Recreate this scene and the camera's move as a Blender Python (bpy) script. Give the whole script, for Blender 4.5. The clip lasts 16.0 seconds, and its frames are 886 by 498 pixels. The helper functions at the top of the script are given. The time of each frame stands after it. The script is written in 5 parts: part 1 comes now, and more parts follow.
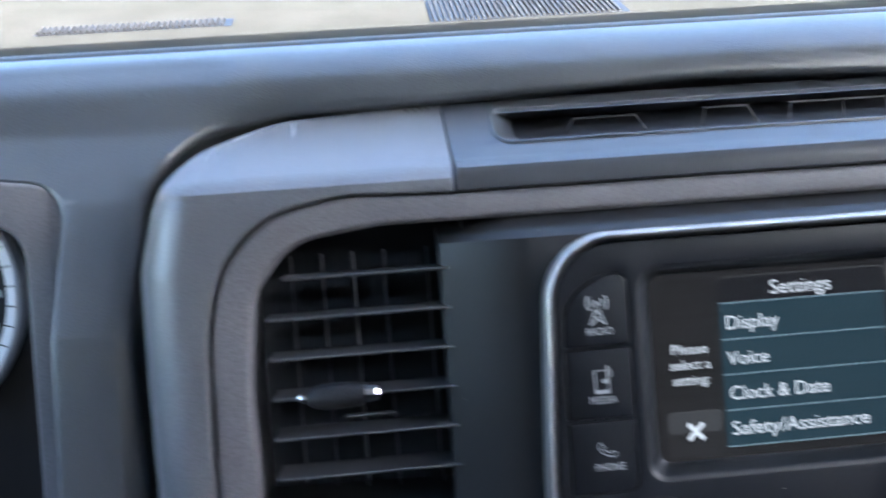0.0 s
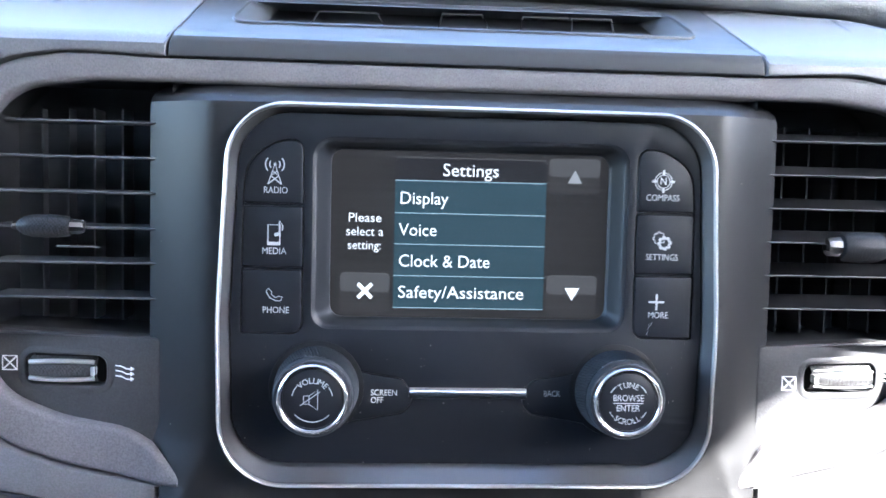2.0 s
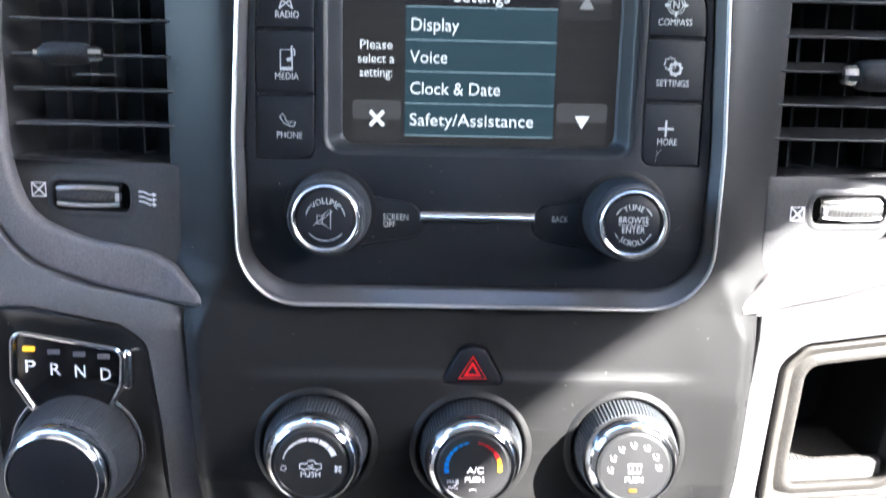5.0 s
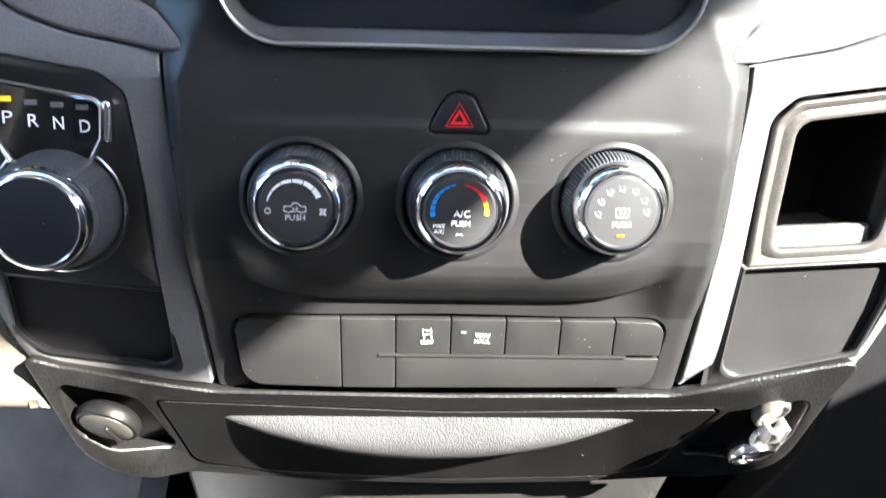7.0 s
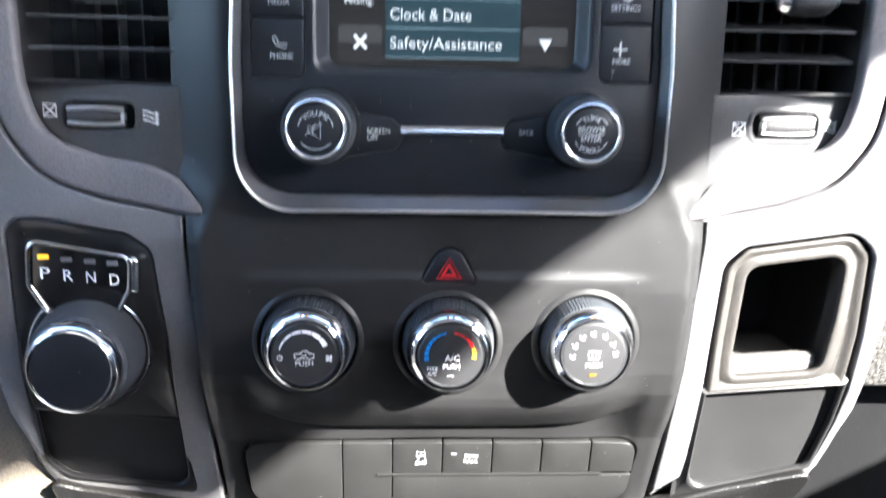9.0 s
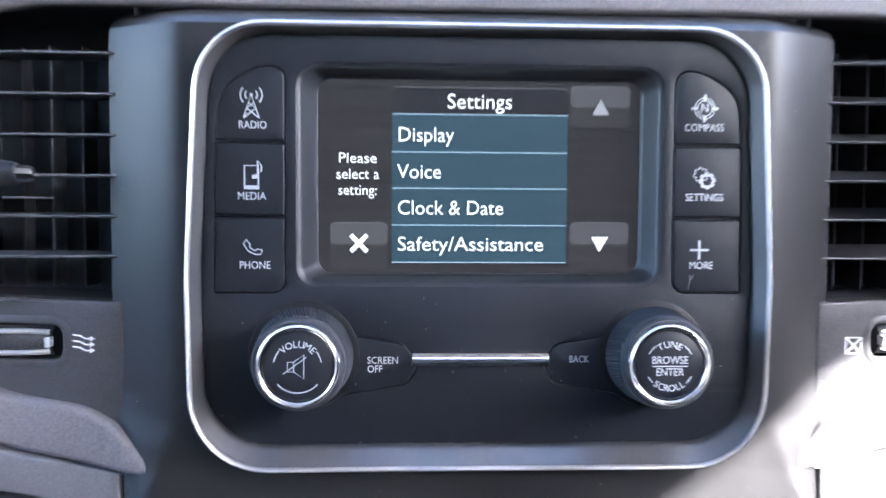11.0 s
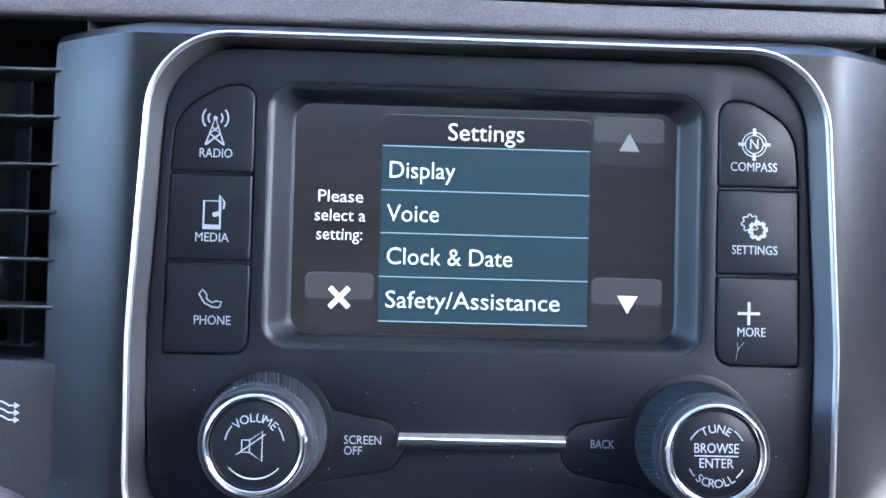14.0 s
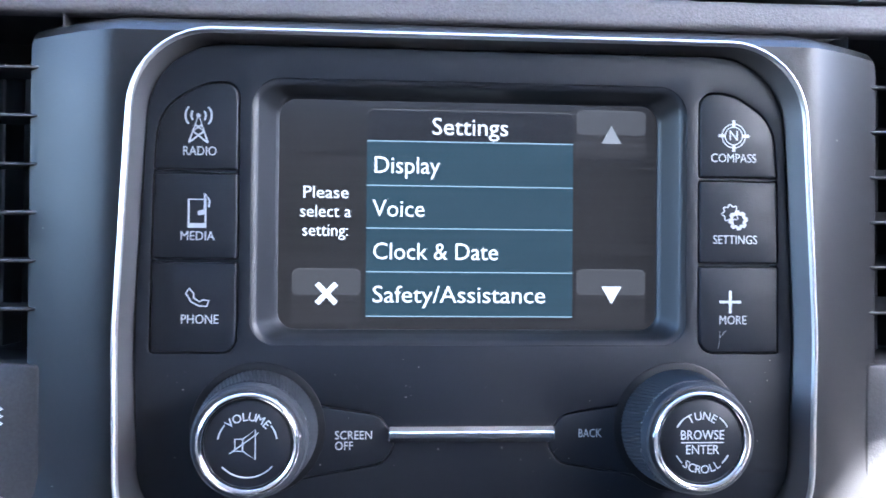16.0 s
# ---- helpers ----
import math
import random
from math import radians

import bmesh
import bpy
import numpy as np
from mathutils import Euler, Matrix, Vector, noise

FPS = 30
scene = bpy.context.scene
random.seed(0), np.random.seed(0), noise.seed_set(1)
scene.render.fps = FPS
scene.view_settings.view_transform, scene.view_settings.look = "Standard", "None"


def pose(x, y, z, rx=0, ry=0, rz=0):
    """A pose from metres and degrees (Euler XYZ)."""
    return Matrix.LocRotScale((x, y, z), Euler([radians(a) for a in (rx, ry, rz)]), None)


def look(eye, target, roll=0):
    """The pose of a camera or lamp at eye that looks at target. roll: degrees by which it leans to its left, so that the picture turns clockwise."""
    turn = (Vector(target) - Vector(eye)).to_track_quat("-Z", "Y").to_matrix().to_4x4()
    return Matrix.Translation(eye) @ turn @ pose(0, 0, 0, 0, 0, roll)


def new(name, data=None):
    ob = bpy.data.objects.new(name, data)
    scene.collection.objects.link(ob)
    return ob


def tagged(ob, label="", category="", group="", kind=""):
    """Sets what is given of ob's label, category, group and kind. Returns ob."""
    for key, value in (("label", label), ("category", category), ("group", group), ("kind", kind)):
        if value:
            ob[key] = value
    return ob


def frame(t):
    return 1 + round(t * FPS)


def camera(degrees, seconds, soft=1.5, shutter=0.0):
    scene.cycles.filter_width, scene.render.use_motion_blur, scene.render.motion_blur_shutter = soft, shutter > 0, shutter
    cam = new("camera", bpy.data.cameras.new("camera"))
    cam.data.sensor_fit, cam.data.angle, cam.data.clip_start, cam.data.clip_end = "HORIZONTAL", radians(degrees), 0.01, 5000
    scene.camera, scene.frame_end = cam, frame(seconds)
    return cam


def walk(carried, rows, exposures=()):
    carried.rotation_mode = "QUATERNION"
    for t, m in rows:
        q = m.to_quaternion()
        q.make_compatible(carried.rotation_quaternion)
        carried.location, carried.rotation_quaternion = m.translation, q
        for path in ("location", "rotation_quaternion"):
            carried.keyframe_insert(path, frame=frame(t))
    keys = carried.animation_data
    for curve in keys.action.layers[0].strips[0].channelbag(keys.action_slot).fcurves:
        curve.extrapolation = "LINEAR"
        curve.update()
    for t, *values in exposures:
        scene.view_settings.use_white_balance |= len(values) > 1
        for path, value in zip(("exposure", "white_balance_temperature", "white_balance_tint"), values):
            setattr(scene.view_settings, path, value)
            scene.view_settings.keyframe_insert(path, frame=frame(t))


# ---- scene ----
cam = camera(53.8, 16.0, shutter=0.5)
PATH = [
    (0, (-0.1494, -0.2952, 0.8187), (-0.0077, 1.6994, 0.7823), -4.21),
    (0.5, (-0.1018, -0.2930, 0.8019), (0.1077, 1.6940, 0.7110), -2.58),
    (1, (-0.0673, -0.2883, 0.7842), (0.1340, 1.6948, 0.6207), 0.08),
    (1.5, (-0.0484, -0.3052, 0.7820), (0.1110, 1.6807, 0.6073), 1.84),
    (2, (-0.0332, -0.3435, 0.7838), (0.0944, 1.6474, 0.6427), 1.43),
    (2.5, (-0.0275, -0.3551, 0.7848), (0.0763, 1.6379, 0.6533), 1.04),
    (3, (-0.0279, -0.3561, 0.7816), (0.0754, 1.6383, 0.6733), 0.89),
    (3.2, (-0.0275, -0.3557, 0.7820), (0.0711, 1.6388, 0.6696), 0.88),
    (5.3, (-0.0222, -0.3546, 0.7469), (0.0275, 1.5995, 0.3238), 1.32),
    (5.5, (-0.0219, -0.3579, 0.7391), (0.0341, 1.5907, 0.2921), 1.24),
    (6, (-0.0226, -0.3606, 0.7124), (0.0406, 1.5841, 0.2498), 1.02),
    (6.5, (-0.0206, -0.3611, 0.6914), (0.0429, 1.5779, 0.2053), 1.09),
    (7, (-0.0188, -0.3655, 0.6804), (0.0515, 1.5617, 0.1506), 1.41),
    (7.5, (-0.0189, -0.3645, 0.6711), (0.0633, 1.5505, 0.1002), 1.54),
    (8, (-0.0201, -0.3651, 0.6714), (0.0642, 1.5502, 0.1019), 1.57),
    (8.5, (-0.0239, -0.3602, 0.6944), (0.0614, 1.5733, 0.1901), 1.18),
    (9, (-0.0257, -0.3999, 0.7336), (0.0851, 1.5519, 0.3115), 1.10),
    (9.5, (-0.0303, -0.4284, 0.7719), (0.0982, 1.5405, 0.4449), 1.22),
    (9.7, (-0.0315, -0.4319, 0.7819), (0.0956, 1.5451, 0.5076), 1.15),
    (11.8, (-0.0260, -0.2310, 0.7452), (0.0503, 1.7647, 0.6376), -0.28),
    (12, (-0.0278, -0.2331, 0.7470), (0.0497, 1.7620, 0.6310), -0.67),
    (12.5, (-0.0278, -0.2403, 0.7503), (0.0192, 1.7578, 0.6751), -0.64),
    (13, (-0.0237, -0.2502, 0.7542), (0.0212, 1.7491, 0.7756), 0.38),
    (13.5, (-0.0208, -0.2490, 0.7501), (0.0240, 1.7497, 0.8086), 1.24),
    (14, (-0.0196, -0.2470, 0.7484), (0.0402, 1.7512, 0.8089), 1.50),
    (14.5, (-0.0170, -0.2491, 0.7511), (0.0509, 1.7490, 0.8073), 1.30),
    (15, (-0.0153, -0.2520, 0.7521), (0.0497, 1.7458, 0.8195), 1.11),
    (15.5, (-0.0218, -0.2511, 0.7483), (0.0479, 1.7468, 0.8056), 1.45),
    (16, (-0.0270, -0.2480, 0.7515), (0.1216, 1.7464, 0.7750), 0.51),
]
walk(cam, [(t, look(eye, target, roll)) for t, eye, target, roll in PATH], exposures=[(0.0, 3.90, 5600, 11), (0.5, 4.52, 5450, 10), (1.0, 4.84, 5450, 12), (2.5, 4.72, 5650, 12), (5.5, 4.50, 5800, 10), (7.0, 4.40, 5900, 9), (8.0, 4.43, 5850, 9), (9.5, 4.52, 5750, 11), (12.0, 5.12, 5500, 19), (13.0, 4.90, 5300, 15), (13.5, 4.77, 5250, 14), (14.5, 4.77, 5200, 14), (15.0, 4.80, 5200, 14), (15.5, 4.57, 5250, 16), (16.0, 4.86, 5250, 16)])

# ---- world, sun and exposure ----
SUN = Vector((23.5, -20.0, 17.5)).normalized()
world = bpy.data.worlds.new("sky")
scene.world = world
world.use_nodes = True
wn = world.node_tree.nodes
sky = wn.new("ShaderNodeTexSky")
sky.sky_type, sky.sun_disc = "NISHITA", False
sky.sun_elevation = math.asin(SUN.z)
sky.sun_rotation = math.atan2(SUN.x, SUN.y)
world.node_tree.links.new(sky.outputs[0], wn["Background"].inputs[0])
wn["Background"].inputs[1].default_value = 0.15
sun_data = bpy.data.lights.new("sun", "SUN")
sun_data.energy, sun_data.angle, sun_data.color = 5.0, radians(0.5), (1.0, 0.91, 0.77)
sun = new("sun", sun_data)
sun.matrix_world = Matrix.Translation((2, -2, 2)) @ (-SUN).to_track_quat("-Z", "Y").to_matrix().to_4x4()


# ---- materials ----
def mat(name, color, rough=0.5, metal=0.0, spec=0.3, grain=0.0, scale=1500.0, mottle=0.12, speck=0.0, kind="noise", coat=0.0, broad=22.0):
    """A surface with fine relief and broad mottling at real-world size."""
    m = bpy.data.materials.new(name)
    m.use_nodes = True
    nt = m.node_tree
    n, l = nt.nodes, nt.links
    b = n["Principled BSDF"]
    b.inputs["Metallic"].default_value = metal
    b.inputs["Specular IOR Level"].default_value = spec
    b.inputs["Coat Weight"].default_value = coat
    co = n.new("ShaderNodeTexCoord")
    big = n.new("ShaderNodeTexNoise")
    big.inputs["Scale"].default_value, big.inputs["Detail"].default_value = broad, 6.0
    l.new(co.outputs["Object"], big.inputs["Vector"])
    ramp = n.new("ShaderNodeMapRange")
    ramp.inputs["From Min"].default_value, ramp.inputs["From Max"].default_value = 0.3, 0.7
    ramp.inputs["To Min"].default_value, ramp.inputs["To Max"].default_value = 1 - mottle, 1 + mottle
    l.new(big.outputs["Fac"], ramp.inputs["Value"])
    mul = n.new("ShaderNodeVectorMath")
    mul.operation = "SCALE"
    mul.inputs[0].default_value = color
    l.new(ramp.outputs[0], mul.inputs["Scale"])
    last = mul.outputs[0]
    rr = n.new("ShaderNodeMapRange")
    rr.inputs["From Min"].default_value, rr.inputs["From Max"].default_value = 0.3, 0.7
    rr.inputs["To Min"].default_value, rr.inputs["To Max"].default_value = max(0.02, rough * 0.9), min(1, rough * 1.12)
    l.new(big.outputs["Fac"], rr.inputs["Value"])
    l.new(rr.outputs[0], b.inputs["Roughness"])
    if speck > 0:
        dust = n.new("ShaderNodeTexVoronoi")
        dust.inputs["Scale"].default_value = 210.0
        l.new(co.outputs["Object"], dust.inputs["Vector"])
        keep = n.new("ShaderNodeMath")
        keep.operation = "LESS_THAN"
        keep.inputs[1].default_value = 0.055
        l.new(dust.outputs["Distance"], keep.inputs[0])
        rare = n.new("ShaderNodeMath")
        rare.operation = "MULTIPLY"
        sep = n.new("ShaderNodeSeparateColor")
        l.new(dust.outputs["Color"], sep.inputs[0])
        few = n.new("ShaderNodeMath")
        few.operation = "LESS_THAN"
        few.inputs[1].default_value = 0.10
        l.new(sep.outputs[0], few.inputs[0])
        l.new(keep.outputs[0], rare.inputs[0])
        l.new(few.outputs[0], rare.inputs[1])
        amount = n.new("ShaderNodeMath")
        amount.operation = "MULTIPLY"
        amount.inputs[1].default_value = speck
        l.new(rare.outputs[0], amount.inputs[0])
        mix = n.new("ShaderNodeMix")
        mix.data_type = "RGBA"
        l.new(amount.outputs[0], mix.inputs[0])
        l.new(last, mix.inputs[6])
        mix.inputs[7].default_value = (0.5, 0.47, 0.42, 1)
        last = mix.outputs[2]
    l.new(last, b.inputs["Base Color"])
    if grain >= 0.2 and kind != "leather":
        tint = n.new("ShaderNodeTexNoise")
        tint.inputs["Scale"].default_value, tint.inputs["Detail"].default_value = scale * 0.8, 3.0
        l.new(co.outputs["Object"], tint.inputs["Vector"])
        span = n.new("ShaderNodeMapRange")
        span.inputs["From Min"].default_value, span.inputs["From Max"].default_value = 0.35, 0.65
        span.inputs["To Min"].default_value, span.inputs["To Max"].default_value = 1 - 0.35 * min(1, grain), 1 + 0.35 * min(1, grain)
        l.new(tint.outputs["Fac"], span.inputs["Value"])
        vary = n.new("ShaderNodeVectorMath")
        vary.operation = "SCALE"
        l.new(last, vary.inputs[0])
        l.new(span.outputs[0], vary.inputs["Scale"])
        l.new(vary.outputs[0], b.inputs["Base Color"])
    if grain > 0:
        fine = n.new("ShaderNodeTexVoronoi" if kind == "leather" else "ShaderNodeTexNoise")
        fine.inputs["Scale"].default_value = scale
        if kind == "leather":
            fine.feature = "DISTANCE_TO_EDGE"
        l.new(co.outputs["Object"], fine.inputs["Vector"])
        bump = n.new("ShaderNodeBump")
        bump.inputs["Strength"].default_value = grain
        bump.inputs["Distance"].default_value = 0.0004
        crease = n.new("ShaderNodeMapRange")
        crease.inputs["From Max"].default_value = 0.28 if kind == "leather" else 1.0
        crease.interpolation_type = "SMOOTHSTEP" if kind == "leather" else "LINEAR"
        l.new(fine.outputs[0], crease.inputs["Value"])
        l.new(crease.outputs[0], bump.inputs["Height"])
        l.new(bump.outputs[0], b.inputs["Normal"])
    return m


def glow(name, color, strength=1.0, gloss=True, streak=0.0):
    """A lit piece of a display or a telltale, under a smooth cover; streak: the depth of a brushed pattern that it shows."""
    m = bpy.data.materials.new(name)
    m.use_nodes = True
    n, l = m.node_tree.nodes, m.node_tree.links
    b = n["Principled BSDF"]
    b.inputs["Base Color"].default_value = (0.01, 0.01, 0.01, 1)
    b.inputs["Roughness"].default_value = 0.16 if gloss else 0.5
    b.inputs["Specular IOR Level"].default_value = 0.22
    b.inputs["Emission Color"].default_value = (*color, 1)
    b.inputs["Emission Strength"].default_value = strength * 0.060
    if streak:
        co, turn, brushed, span = n.new("ShaderNodeTexCoord"), n.new("ShaderNodeMapping"), n.new("ShaderNodeTexNoise"), n.new("ShaderNodeMapRange")
        turn.inputs["Scale"].default_value = (14.0, 1.0, 900.0)
        brushed.inputs["Scale"].default_value, brushed.inputs["Detail"].default_value = 1.0, 4.0
        span.inputs["From Min"].default_value, span.inputs["From Max"].default_value = 0.3, 0.7
        span.inputs["To Min"].default_value, span.inputs["To Max"].default_value = strength * 0.060 * (1 - streak), strength * 0.060 * (1 + streak)
        l.new(co.outputs["Object"], turn.inputs["Vector"])
        l.new(turn.outputs[0], brushed.inputs["Vector"])
        l.new(brushed.outputs["Fac"], span.inputs["Value"])
        l.new(span.outputs[0], b.inputs["Emission Strength"])
    return m


FACE = mat("radio_face_plastic", (0.0090, 0.0106, 0.0143), 0.40, grain=0.12, scale=2600, speck=0.35)
STACK = mat("stack_plastic", (0.0142, 0.0140, 0.0144), 0.42, spec=0.3, grain=0.15, scale=2200, speck=0.3)
TRIM = mat("painted_trim", (0.150, 0.149, 0.155), 0.40, metal=0.4, grain=0.3, scale=1700, mottle=0.06)
RING = mat("vent_surround_plastic", (0.132, 0.124, 0.129), 0.45, grain=0.45, scale=1500, mottle=0.08)
DASHTOP = mat("dash_top_plastic", (0.032, 0.032, 0.030), 0.9, spec=0.0, grain=0.2, scale=700)
PAD = mat("grained_pad", (0.046, 0.050, 0.055), 0.38, spec=0.72, grain=0.16, scale=700, kind="leather")
# duct plastic lightened in colour to stand in for haze over its blacks
VENT_HAZED = mat("hazed_vent_plastic", (0.043, 0.044, 0.048), 0.55, spec=0.3, grain=0.1)
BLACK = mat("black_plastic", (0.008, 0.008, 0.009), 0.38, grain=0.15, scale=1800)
GEARBED = mat("gear_recess_plastic", (0.010, 0.010, 0.011), 0.40, spec=0.5, grain=0.1, scale=1800)
GRIP = mat("grip_rubber", (0.032, 0.035, 0.040), 0.55, grain=0.2, scale=3000)
GLOSS = mat("gloss_black", (0.006, 0.006, 0.007), 0.14, spec=0.7, grain=0.0)
CHROME = mat("bright_chrome", (0.82, 0.83, 0.85), 0.12, metal=1.0, mottle=0.03)
BRIGHT = mat("brushed_chrome", (0.86, 0.84, 0.825), 0.17, metal=1.0, mottle=0.03)
CAP = mat("knob_cap_plastic", (0.012, 0.012, 0.013), 0.5, spec=0.7, grain=0.1, scale=2600)
SATIN = mat("satin_chrome", (0.80, 0.78, 0.765), 0.36, metal=1.0, mottle=0.03, grain=0.05)
# satin chrome darkened in colour, for the dimmer reflection on the bezel's slope
SATIN_SHADE = mat("shaded_satin_chrome", (0.20, 0.197, 0.20), 0.48, metal=0.9, mottle=0.04, grain=0.05)
COARSE = mat("coarse_plastic", (0.0070, 0.0068, 0.0068), 0.40, spec=0.45, grain=0.9, scale=900, speck=0.2)
LEATHER = mat("grained_scoop", (0.052, 0.051, 0.052), 0.40, spec=0.5, grain=0.55, scale=640, kind="leather")
PRINT = mat("white_print", (0.75, 0.76, 0.78), 0.6, mottle=0.04)
DIM = mat("grey_print", (0.46, 0.47, 0.49), 0.6, mottle=0.05)
RED = mat("red_print", (0.55, 0.012, 0.018), 0.4, mottle=0.05)
BLUE = mat("blue_print", (0.01, 0.20, 0.62), 0.45, mottle=0.05)
ORANGE = mat("orange_print", (0.75, 0.22, 0.01), 0.45, mottle=0.05)
YELLOW = mat("yellow_print", (0.75, 0.50, 0.02), 0.45, mottle=0.05)
# near black, in place of the shade that seats would cast
CARPET = mat("shade_dark_carpet", (0.013, 0.013, 0.014), 0.95, grain=0.9, scale=420, mottle=0.35)
LINER = mat("headliner", (0.45, 0.445, 0.44), 0.9, grain=0.4, scale=500)
DOOR = mat("door_lining", (0.06, 0.06, 0.062), 0.7, grain=0.4, scale=700)
# paler lining for the unseen left wall, added to bounce warm light
BOUNCE_LINING = mat("bounce_lining", (0.25, 0.235, 0.22), 0.7, grain=0.4, scale=700)
TAN = mat("tan_plastic", (0.125, 0.11, 0.09), 0.9, grain=0.5, scale=900)
MATT = mat("cubby_mat", (0.075, 0.071, 0.068), 0.7, grain=0.7, scale=800)
ASPHALT = mat("worn_concrete", (0.27, 0.25, 0.23), 0.9, grain=0.5, scale=60)
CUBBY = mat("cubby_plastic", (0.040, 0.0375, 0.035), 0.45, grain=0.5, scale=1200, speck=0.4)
TRAY = mat("tray_plastic", (0.05, 0.052, 0.057), 0.36, grain=0.12, scale=2200)
POSTMAT = mat("post_plastic", (0.0155, 0.0148, 0.0142), 0.4, grain=0.35, scale=1400, speck=0.4)
# drawer colour lowered to paint the shade on its down-turned face
COARSE_SHADE = mat("shaded_drawer_plastic", (0.0045, 0.0043, 0.0042), 0.40, grain=0.8, scale=1100, speck=0.4)
COARSE4 = mat("coarse_pad", (0.05, 0.048, 0.045), 0.6, grain=1.0, scale=330, kind="leather")
BLACK2 = mat("mat_ridge_rubber", (0.018, 0.018, 0.019), 0.5)
BLANK = mat("blank_panel_plastic", (0.019, 0.0187, 0.019), 0.40, spec=0.4, grain=0.25, scale=1700, speck=0.5)
# mottled cap plastic, made paler and warmer than PLUG for the sun on it
CAP_SUNLIT = mat("sunlit_scuffed_plastic", (0.05, 0.047, 0.042), 0.45, spec=0.4, grain=0.2, scale=900, mottle=0.3)
PLUG = mat("plug_plastic", (0.0055, 0.0055, 0.0058), 0.45, spec=0.25, grain=0.1)
SOFT = mat("button_print", (0.48, 0.49, 0.51), 0.6, mottle=0.05)
# paler copy, for the light that vanes and blade edges catch
VANE_LIT = mat("lit_vane_plastic", (0.075, 0.076, 0.080), 0.35, spec=0.6, grain=0.1)
KNEE = mat("knee_plastic", (0.012, 0.012, 0.013), 0.6, spec=0.3, grain=0.4, scale=900, speck=0.3)
FLOORMAT = mat("worn_floor_covering", (0.20, 0.206, 0.225), 0.5, grain=0.12, scale=300, mottle=0.45, broad=9.0)
# dimmer painted glint for the right vent's blade edges
EDGE_GLINT = mat("dim_glint_plastic", (0.045, 0.046, 0.049), 0.4, spec=0.5)
# darker copy for the right blades, against the stronger light there
LOUVRE_DARK = mat("darker_louvre_plastic", (0.02, 0.02, 0.022), 0.45)
RECESS = mat("screen_recess_plastic", (0.013, 0.0145, 0.018), 0.42, spec=0.5, grain=0.1)
DIMMER = mat("unlit_lamp", (0.10, 0.10, 0.11), 0.4)
WHITE_GAUGE = mat("gauge_ring", (0.62, 0.63, 0.66), 0.4, mottle=0.04)
LED = glow("amber_led", (1.0, 0.50, 0.03), 1.5)

GLASS = bpy.data.materials.new("clear_glass")
GLASS.use_nodes = True
gb = GLASS.node_tree.nodes["Principled BSDF"]
gb.inputs["Base Color"].default_value, gb.inputs["Roughness"].default_value = (0.82, 0.85, 0.84, 1), 0.0
gb.inputs["Transmission Weight"].default_value, gb.inputs["IOR"].default_value = 1.0, 1.45

TINT = bpy.data.materials.new("tinted_glass")
TINT.use_nodes = True
tn = TINT.node_tree
see, sheen, both = tn.nodes.new("ShaderNodeBsdfTransparent"), tn.nodes.new("ShaderNodeBsdfGlossy"), tn.nodes.new("ShaderNodeMixShader")
see.inputs["Color"].default_value, sheen.inputs["Roughness"].default_value = (0.80, 0.775, 0.73, 1), 0.02
both.inputs[0].default_value = 0.05
tn.links.new(see.outputs[0], both.inputs[1])
tn.links.new(sheen.outputs[0], both.inputs[2])
tn.links.new(both.outputs[0], tn.nodes["Material Output"].inputs["Surface"])

# ---- geometry helpers: plan in millimetres, x across, d into the dash, z up from the radio's centre ----
ZC = 750.0


def P(x, d, z):
    return Vector((x / 1000, d / 1000, (ZC + z) / 1000))


def fil(pts, n=6):
    """An outline with rounded corners, from rows of (x, z, radius)."""
    out, k = [], len(pts)
    for i, (x, z, r) in enumerate(pts):
        p, a, b = Vector((x, z)), Vector(pts[i - 1][:2]), Vector(pts[(i + 1) % k][:2])
        if r <= 0:
            out.append((x, z))
            continue
        u, v = (a - p).normalized(), (b - p).normalized()
        ang = u.angle(v)
        if ang > 3.1:
            out.append((x, z))
            continue
        t = min(r / math.tan(ang / 2), 0.49 * (a - p).length, 0.49 * (b - p).length)
        r = t * math.tan(ang / 2)
        c = p + (u + v).normalized() * (r / math.sin(ang / 2))
        s, e = p + u * t - c, p + v * t - c
        a0, turn = math.atan2(s.y, s.x), s.angle_signed(e)
        for j in range(n + 1):
            w = a0 - turn * j / n
            out.append((c.x + r * math.cos(w), c.y + r * math.sin(w)))
    return ccw(out)


def ccw(o):
    area = sum(a[0] * b[1] - b[0] * a[1] for a, b in zip(o, o[1:] + o[:1]))
    return o if area > 0 else o[::-1]


def rrect(cx, cz, w, h, r, n=6):
    return fil([(cx - w / 2, cz - h / 2, r), (cx + w / 2, cz - h / 2, r), (cx + w / 2, cz + h / 2, r), (cx - w / 2, cz + h / 2, r)], n)


def circle(cx, cz, r, n=48):
    return [(cx + r * math.cos(2 * math.pi * i / n), cz + r * math.sin(2 * math.pi * i / n)) for i in range(n)]


def dense(o, step=5.0):
    out = []
    for a, b in zip(o, o[1:] + o[:1]):
        k = max(1, int(math.dist(a, b) / step))
        out += [(a[0] + (b[0] - a[0]) * j / k, a[1] + (b[1] - a[1]) * j / k) for j in range(k)]
    return out


